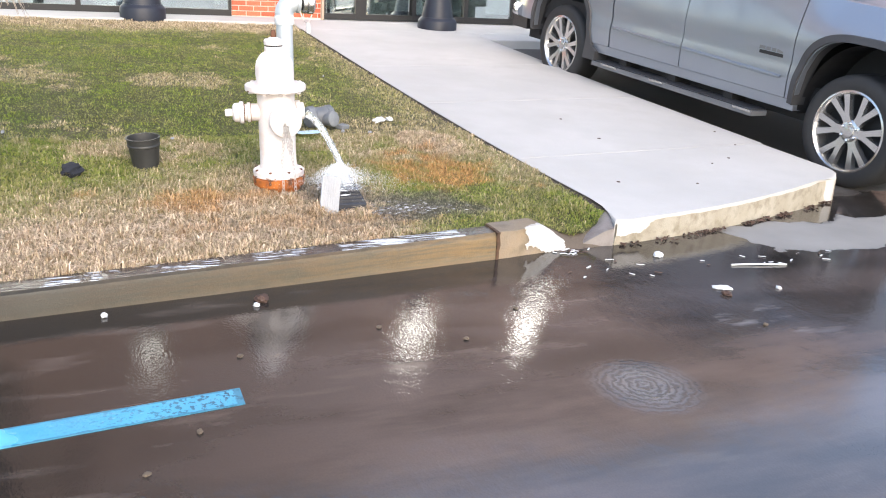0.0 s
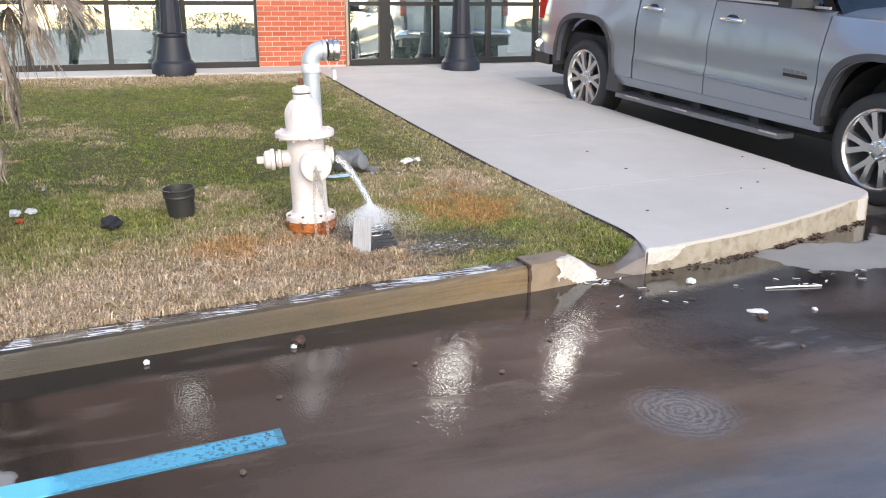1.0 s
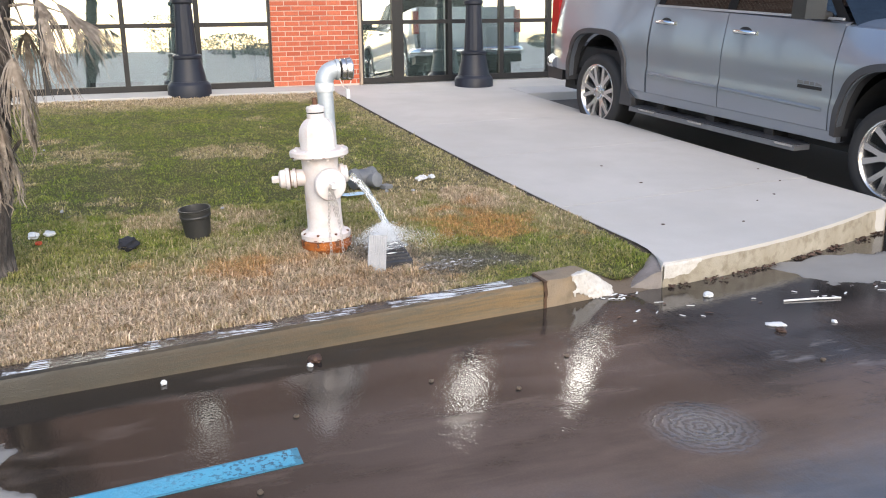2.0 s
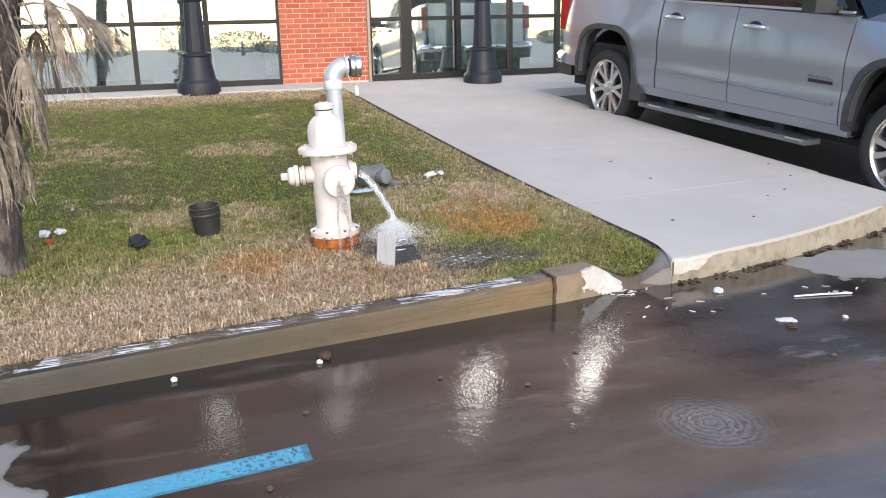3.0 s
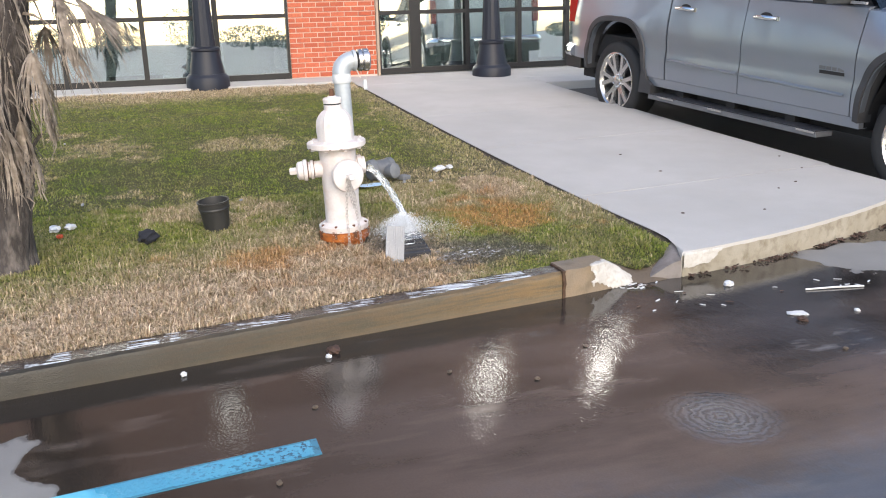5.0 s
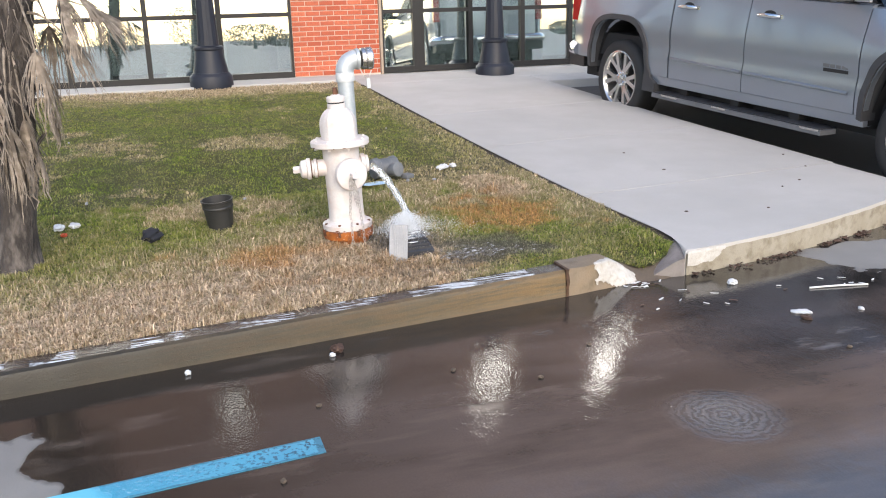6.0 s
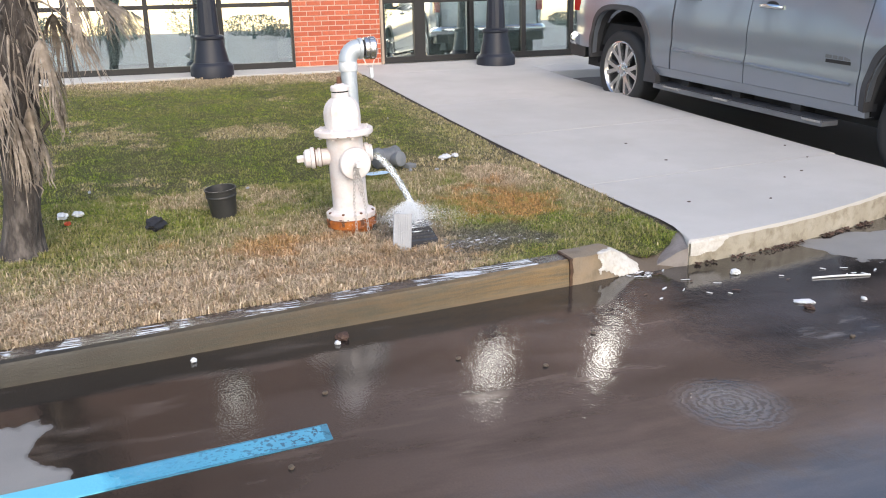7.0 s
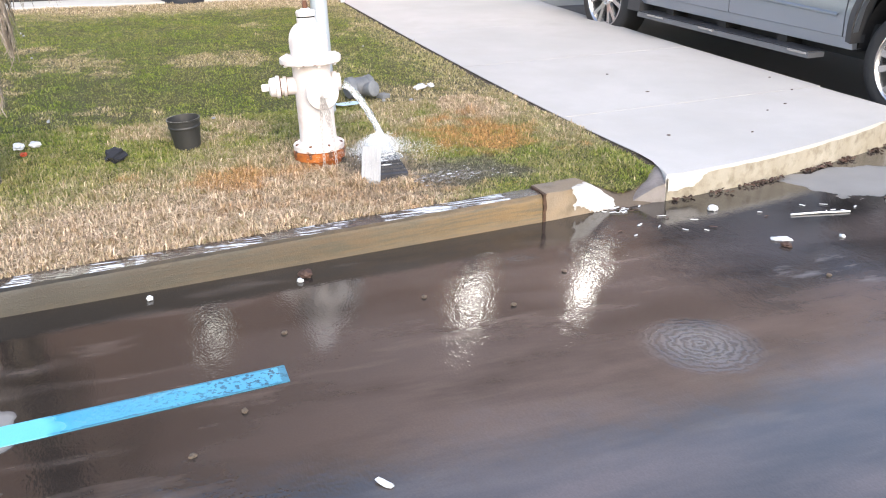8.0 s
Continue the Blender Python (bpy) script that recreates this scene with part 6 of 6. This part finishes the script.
def palm():
    bx, by = -0.83, 5.22
    ob = thing("palm_tree", pose(bx, by, lawn_z(bx, by) - 0.03), "small palm with a shaggy trunk and hanging dead fronds", "palm tree")
    rng = random.Random(11)
    lean = lambda z: Vector((0.115 * z + 0.01 * math.sin(z * 4), 0.02 * z, z))
    bm = bmesh.new()
    rings, n = [], 28
    for i in range(60):
        z = 2.5 * i / 59
        c = lean(z)
        r0 = 0.098 + 0.05 * math.exp(-z / 0.08) + 0.012 * smooth01((z - 0.55) / 0.4) - 0.012 * smooth01((z - 1.5) / 0.8)
        ring = []
        for k in range(n):
            a = 2 * math.pi * k / n
            scale = 0.010 * ((z * 11 + (k % 7) * 0.37) % 1.0) * smooth01((z - 0.35) / 0.3)
            r = r0 + scale + 0.012 * noise.noise(Vector((math.cos(a) * 2.2, math.sin(a) * 2.2, z * 5)))
            ring.append(bm.verts.new(c + Vector((r * math.cos(a), r * math.sin(a), 0))))
        rings.append(ring)
    for a, b in zip(rings, rings[1:]):
        for k in range(n):
            bm.faces.new((a[k], a[(k + 1) % n], b[(k + 1) % n], b[k]))
    bm.faces.new(rings[-1])
    part("trunk", bm, M["bark"], ob, "rough brown trunk", True)
    # old leaf bases
    for k in range(46):
        z = 0.62 + 1.7 * k / 46 + rng.uniform(-0.02, 0.02)
        a = k * 2.399
        c = lean(z)
        out = Vector((math.cos(a), math.sin(a), 0))
        sidev = Vector((-math.sin(a), math.cos(a), 0))
        bm = bmesh.new()
        ln = rng.uniform(0.10, 0.17)
        pts = []
        for t, w, o in ((0, 0.042, 0.088), (0.5, 0.028, 0.112), (1.0, 0.010, 0.138 + rng.uniform(0, 0.03))):
            p = c + out * o + Vector((0, 0, ln * t))
            pts.append([bm.verts.new(p - sidev * w), bm.verts.new(p + out * 0.014), bm.verts.new(p + sidev * w), bm.verts.new(p - out * 0.012)])
        for q, r in zip(pts, pts[1:]):
            for s in range(4):
                bm.faces.new((q[s], q[(s + 1) % 4], r[(s + 1) % 4], r[s]))
        bm.faces.new(pts[-1])
        part("leaf_base", bm, M["bark"], ob)
    # loose fibres and split leaf stalks that hang from the trunk
    for mat, count, seed in ((M["bark"], 420, 1), (M["fibre"], 260, 2)):
        rf = random.Random(40 + seed)
        bm = bmesh.new()
        for k in range(count):
            z, a = rf.uniform(0.55, 2.1), rf.uniform(0, 6.283)
            out = Vector((math.cos(a), math.sin(a), 0))
            across = Vector((-math.sin(a), math.cos(a), 0))
            p = lean(z) + out * rf.uniform(0.10, 0.13)
            ln, wd, drift = rf.uniform(0.06, 0.24), rf.uniform(0.0015, 0.006), rf.uniform(-0.5, 0.5)
            prev = None
            for t in (0.0, 0.4, 0.75, 1.0):
                c = p + out * (0.06 * t * rf.uniform(0.4, 1.2)) + across * (drift * ln * t) - Vector((0, 0, ln * t * (0.4 + 0.6 * t)))
                row = (bm.verts.new(c - across * wd * (1 - 0.8 * t)), bm.verts.new(c + across * wd * (1 - 0.8 * t)))
                if prev:
                    bm.faces.new((prev[0], prev[1], row[1], row[0]))
                prev = row
        part("trunk_fibre", bm, mat, ob, "ragged fibres on the trunk")
    # the skirt of dead leaves
    dead = [(1.56, -0.45, 0.18, 0.62, 0.6, 30, 0.55), (1.64, -0.8, 0.1, 0.55, 0.6, 26, 0.7), (1.46, -0.30, 0.22, 0.66, 0.75, 32, 0.40), (1.40, -0.6, 0.05, 0.5, 0.7, 24, 0.5), (1.50, -1.2, -0.2, 0.5, 0.8, 20, 1.0), (1.24, -1.7, -0.9, 0.52, 0.75, 26, 0.9),
            (1.22, -1.35, -1.0, 0.42, 0.55, 18, 0.8), (1.38, -0.7, -0.8, 0.36, 0.6, 18, 0.9), (1.22, -0.35, -0.9, 0.28, 0.5, 14, 0.9), (1.05, -1.5, -1.1, 0.40, 0.6, 14, 0.7),
            (1.35, -2.3, -0.8, 0.5, 0.7, 20, 0.9), (1.6, 1.2, -0.2, 0.55, 0.9, 18, 0.9), (1.6, 2.6, -0.1, 0.55, 0.9, 18, 0.9), (1.4, 3.3, -0.5, 0.5, 0.8, 18, 0.9),
            (0.92, -0.9, -1.0, 0.34, 0.4, 8, 0.5), (1.45, -1.9, -0.5, 0.6, 0.7, 22, 0.9), (1.85, 0.1, 0.3, 0.5, 0.8, 20, 0.45), (0.75, -1.1, -1.0, 0.25, 0.4, 5, 0.4)]
    for z, a, rise, ln, fan, count, droop in dead:
        c = lean(z) + Vector((math.cos(a), math.sin(a), 0)) * 0.10
        frond("dead_frond", ob, c, a, rise, ln, fan, count, droop, M["frond_dead"], rng, "dry tan fan leaf")
    for k in range(11):
        a = k * 2.399
        c = lean(2.42) + Vector((math.cos(a), math.sin(a), 0)) * 0.06
        frond("green_frond", ob, c, a, rng.uniform(0.35, 1.25), 1.25, 1.25, 30, 0.35, M["frond_green"], rng, "green fan leaf")


palm()


# ---------------- small things on lawn and lot ----------------
def scrap(nm, x, y, z, size, mat, label, category, seed, group="", flat=0.35):
    """A crumpled piece: an uneven shell, no two alike."""
    bm = bmesh.new()
    bmesh.ops.create_icosphere(bm, subdivisions=3, radius=1.0)
    for v in bm.verts:
        d = v.co.normalized()
        k = 1 + 0.45 * noise.noise(d * 1.7 + Vector((seed * 7.1, 0, 0))) + 0.22 * noise.noise(d * 5 + Vector((0, seed * 3.3, 0)))
        v.co = Vector((d.x * size[0] * k, d.y * size[1] * k, d.z * size[2] * k))
    lo = min(v.co.z for v in bm.verts)
    for v in bm.verts:
        v.co.z = max(v.co.z - lo * 0.6, 0.0)
    ob = part(nm, bm, mat, None, "", True, 0, pose(x, y, z, 0, 0, seed * 37 % 360))
    return tagged(ob, label, category, group)


def chip(x, y, z, a, ln, wid, mat, nm, label, category, group, seed, tilt=4):
    """A thin bent strip with uneven ends."""
    bm = bmesh.new()
    rows = []
    for k in range(6):
        t = k / 5
        w = wid * (0.6 + 0.5 * abs(noise.noise(Vector((seed, t * 3, 0)))) + 0.4 * math.sin(math.pi * t))
        h = 0.15 * wid * math.sin(3 * t + seed) + 0.004
        rows.append([bm.verts.new((ln * (t - 0.5), s * w / 2, max(0.001, h) + q)) for s, q in ((-1, 0), (1, 0), (1, 0.002), (-1, 0.002))])
    for p, q in zip(rows, rows[1:]):
        for k in range(4):
            bm.faces.new((p[k], p[(k + 1) % 4], q[(k + 1) % 4], q[k]))
    bm.faces.new(rows[0])
    bm.faces.new(rows[-1])
    return tagged(part(nm, bm, mat, None, "", False, 0, pose(x, y, z, tilt * 0.3, 0, a)), label, category, group)


def ground_at(x, y):
    return lot_z(x, y)


scrap("black_rag", -0.10, 5.47, lawn_z(-0.10, 5.47) - 0.01, (0.085, 0.06, 0.045), M["cloth_black"], "crumpled black cloth lying on the grass", "rag", 2)
scrap("paper_scrap", -0.66, 5.88, lawn_z(-0.66, 5.88), (0.045, 0.035, 0.022), M["paper"], "crumpled white paper on the grass", "litter", 3, "paper scraps on the lawn")
scrap("paper_scrap", -0.57, 5.90, lawn_z(-0.57, 5.90), (0.035, 0.03, 0.02), M["paper"], "crumpled white paper on the grass", "litter", 4, "paper scraps on the lawn")
scrap("red_scrap", -0.62, 5.72, lawn_z(-0.62, 5.72), (0.02, 0.02, 0.014), M["leaf_red"], "small red scrap in the grass", "litter", 5)
scrap("paper_scrap", 2.17, 6.66, lawn_z(2.17, 6.66), (0.075, 0.04, 0.022), M["paper"], "torn white paper on the dry grass", "litter", 6, "paper scraps on the lawn")
scrap("paper_scrap", 2.27, 6.69, lawn_z(2.27, 6.69), (0.04, 0.03, 0.018), M["paper"], "torn white paper on the dry grass", "litter", 7, "paper scraps on the lawn")
chip(1.50, 6.28, lawn_z(1.50, 6.28) + 0.02, 12, 0.20, 0.10, M["paper_blue"], "paper_sheet", "pale blue sheet lying on the grass", "litter", "", 3)
rng = random.Random(21)
for k in range(11):
    x, y = rng.uniform(-1.5, 2.7), rng.uniform(5.2, 10.5)
    scrap("paper_bit", x, y, lawn_z(x, y) + 0.01, tuple(rng.uniform(0.006, 0.014) for _ in range(3)), M["panel_grey"], "tiny pale scrap in the grass", "litter", 30 + k, "pale scraps in the grass")

# specks on the walkway
for k in range(8):
    x, y = rng.uniform(3.1, 5.1), rng.uniform(4.7, 7.6)
    scrap("walkway_speck", x, y, walk_z(y), tuple(rng.uniform(0.005, 0.014) for _ in range(2)) + (0.004,), M["leaf_brown"], "dark dry speck on the pale walkway", "litter", 60 + k, "specks on the walkway")

# lot
scrap("paper_cup_lid", 3.02, 3.41, 0.0, (0.05, 0.03, 0.008), M["paper"], "flattened white paper on the wet lot", "litter", 9)
scrap("dead_leaf", 2.98, 3.33, 0.0, (0.022, 0.03, 0.012), M["leaf_brown"], "dark curled leaf on the wet lot", "leaf", 10, "dead leaves on the lot")
scrap("paper_scrap", 2.99, 3.94, ground_at(2.99, 3.94), (0.034, 0.026, 0.016), M["paper"], "wet crumpled white paper near the kerb", "litter", 11)
scrap("paper_scrap", 3.33, 3.34, 0.0, (0.018, 0.014, 0.008), M["paper"], "small white scrap on the wet lot", "litter", 12)
scrap("dead_leaf", 0.69, 3.76, lot_z(0.7, 3.7), (0.035, 0.028, 0.018), M["leaf_brown"], "brown curled leaf in the water", "leaf", 13, "dead leaves on the lot")
scrap("paper_bit", 0.655, 3.70, lot_z(0.6, 3.7), (0.014, 0.012, 0.010), M["paper"], "tiny white scrap beside a leaf", "litter", 14)
scrap("paper_bit", 0.015, 3.713, lot_z(0, 3.7), (0.013, 0.013, 0.012), M["paper"], "tiny white scrap in the water", "litter", 15)
scrap("yellow_leaf", 3.78, 4.39, ground_at(3.78, 4.39), (0.05, 0.025, 0.014), plain("ochre_leaf", (0.34, 0.20, 0.05), (0.24, 0.13, 0.04), 20, (0.6, 0.8), 90, 0.2), "ochre leaf against the walkway kerb", "leaf", 16)
bm = bmesh.new()
tube(bm, [(-0.17, 0, 0.006), (0, 0.003, 0.008), (0.17, -0.002, 0.006)], 0.005, 10)
tagged(part("drinking_straw", bm, M["stick"], None, "", True, 0, pose(3.485, 3.67, ground_at(3.48, 3.67), 0, 0, -11.8)), "long white straw lying on the wet lot", "straw")
for k in range(46):
    drift = k < 26
    x = rng.gauss(2.53, 0.07) if drift else rng.uniform(2.3, 4.2)
    y = kerb_y(x) + rng.uniform(-0.06, 0.03) - 0.03 + 0.3 * max(0.0, 2.5 - x) if drift else rng.uniform(3.66, 3.84)
    if k % 9 == 8:
        x, y = rng.uniform(2.3, 2.75), rng.uniform(3.75, 3.95)
    pale = rng.random() < (0.45 if drift else 0.6)
    chip(x, y, ground_at(x, y), rng.uniform(-50, 50), rng.uniform(0.015, 0.05), rng.uniform(0.005, 0.012), M["paper"] if pale else M["leaf_brown"], "floating_chip", "pale chip afloat in the gutter water" if pale else "brown leaf bit afloat in the gutter water", "litter", "chips in the gutter water", k)
chip(0.605, 2.13, lot_z(0.6, 2.1) + 0.002, 125, 0.06, 0.024, M["paper"], "paper_strip", "torn white strip on the wet lot", "litter", "", 4)
for x, y in ((0.28, 2.66), (1.12, 3.35), (1.45, 3.15), (1.82, 3.42), (0.5, 3.2), (2.9, 2.95), (0.1, 2.45)):
    scrap("pebble", x, y, lot_z(x, y), (0.012, 0.010, 0.007), M["soil"], "small dark pebble on the wet lot", "pebble", x * 10, "pebbles on the lot")


# ---------------- what the windows mirror: trees across the road ----------------
def far_trees():
    rng = random.Random(4)
    verts, faces = [], []
    for k in range(34):
        cx, cy = -120 + 240 * k / 33 + rng.uniform(-2, 2), -88 + rng.uniform(-8, 8)
        h, r = rng.choice((2.2, 2.8, 3.4, 6.5)) * rng.uniform(0.8, 1.2), rng.uniform(2.4, 4.2)
        for j in range(1300):
            a, e = rng.uniform(0, 6.283), rng.uniform(-1, 1)
            q = r * rng.uniform(0.5, 1.0) * math.sqrt(1 - e * e * 0.8)
            p = Vector((cx + q * math.cos(a), cy + q * math.sin(a), h * 0.55 + e * h * 0.42))
            s = rng.uniform(0.05, 0.18)
            d1 = Vector((rng.uniform(-1, 1), rng.uniform(-1, 1), rng.uniform(-1, 1))).normalized() * s
            d2 = d1.orthogonal().normalized() * s * 0.7
            b = len(verts)
            verts += [p - d1, p + d2, p + d1, p - d2]
            faces.append((b, b + 1, b + 2, b + 3))
        b = len(verts)
        for z, w in ((0, 0.35), (h * 0.6, 0.15)):
            verts += [(cx + w * math.cos(q), cy + w * math.sin(q), z) for q in (0, 2.1, 4.2)]
        faces += [(b, b + 1, b + 4, b + 3), (b + 1, b + 2, b + 5, b + 4), (b + 2, b, b + 3, b + 5)]
    tagged(mesh_of("far_trees", verts, faces, M["far_leaf"]), "distant row of trees across the road", "trees", kind="stuff")


far_trees()

# ---------------- bricks of the pier ----------------
def pier_bricks():
    wall = bpy.data.objects["wall_north"]
    L, Hc, gap = 0.2077, 0.0711, 0.012
    x0, x1 = 2.0, 3.295
    shared = {}

    def mesh_for(w):
        key = round(w, 3)
        if key not in shared:
            bm = bmesh.new()
            vs = box(bm, (0, 0, 0), (w, 0.09, Hc - gap))
            es = [e for e in bm.edges if all(v.co.y < 0.01 for v in e.verts)]
            bmesh.ops.bevel(bm, geom=es, offset=0.003, segments=1, affect="EDGES")
            bmesh.ops.recalc_face_normals(bm, faces=bm.faces)
            me = bpy.data.meshes.new("brick")
            bm.to_mesh(me)
            bm.free()
            me.materials.append(M["brick"])
            shared[key] = me
        return shared[key]
    rng = random.Random(2)
    for row in range(27):
        z = FLOOR_Z + 0.012 + row * Hc
        x = x0 if row % 2 == 0 else x0 - L / 2
        while x < x1 - 0.02:
            a, b = max(x, x0), min(x + L, x1)
            w = b - a - gap
            if w > 0.03:
                ob = new("brick", mesh_for(w))
                ob.parent = wall
                ob.location = (a + gap / 2, WALL_Y + rng.uniform(-0.0015, 0.0015), z)
            x += L


pier_bricks()

# ---------------- grass ----------------
grass("lawn_grass", 190000, (-1.6, 2.95, 3.7, 6.3), 0.037, "short straw and green grass blades near the kerb", 1, 0.0020)
grass("lawn_grass_far", 180000, (-3.4, 2.92, 6.2, 12.34), 0.026, "short green lawn grass", 2, 0.0028)
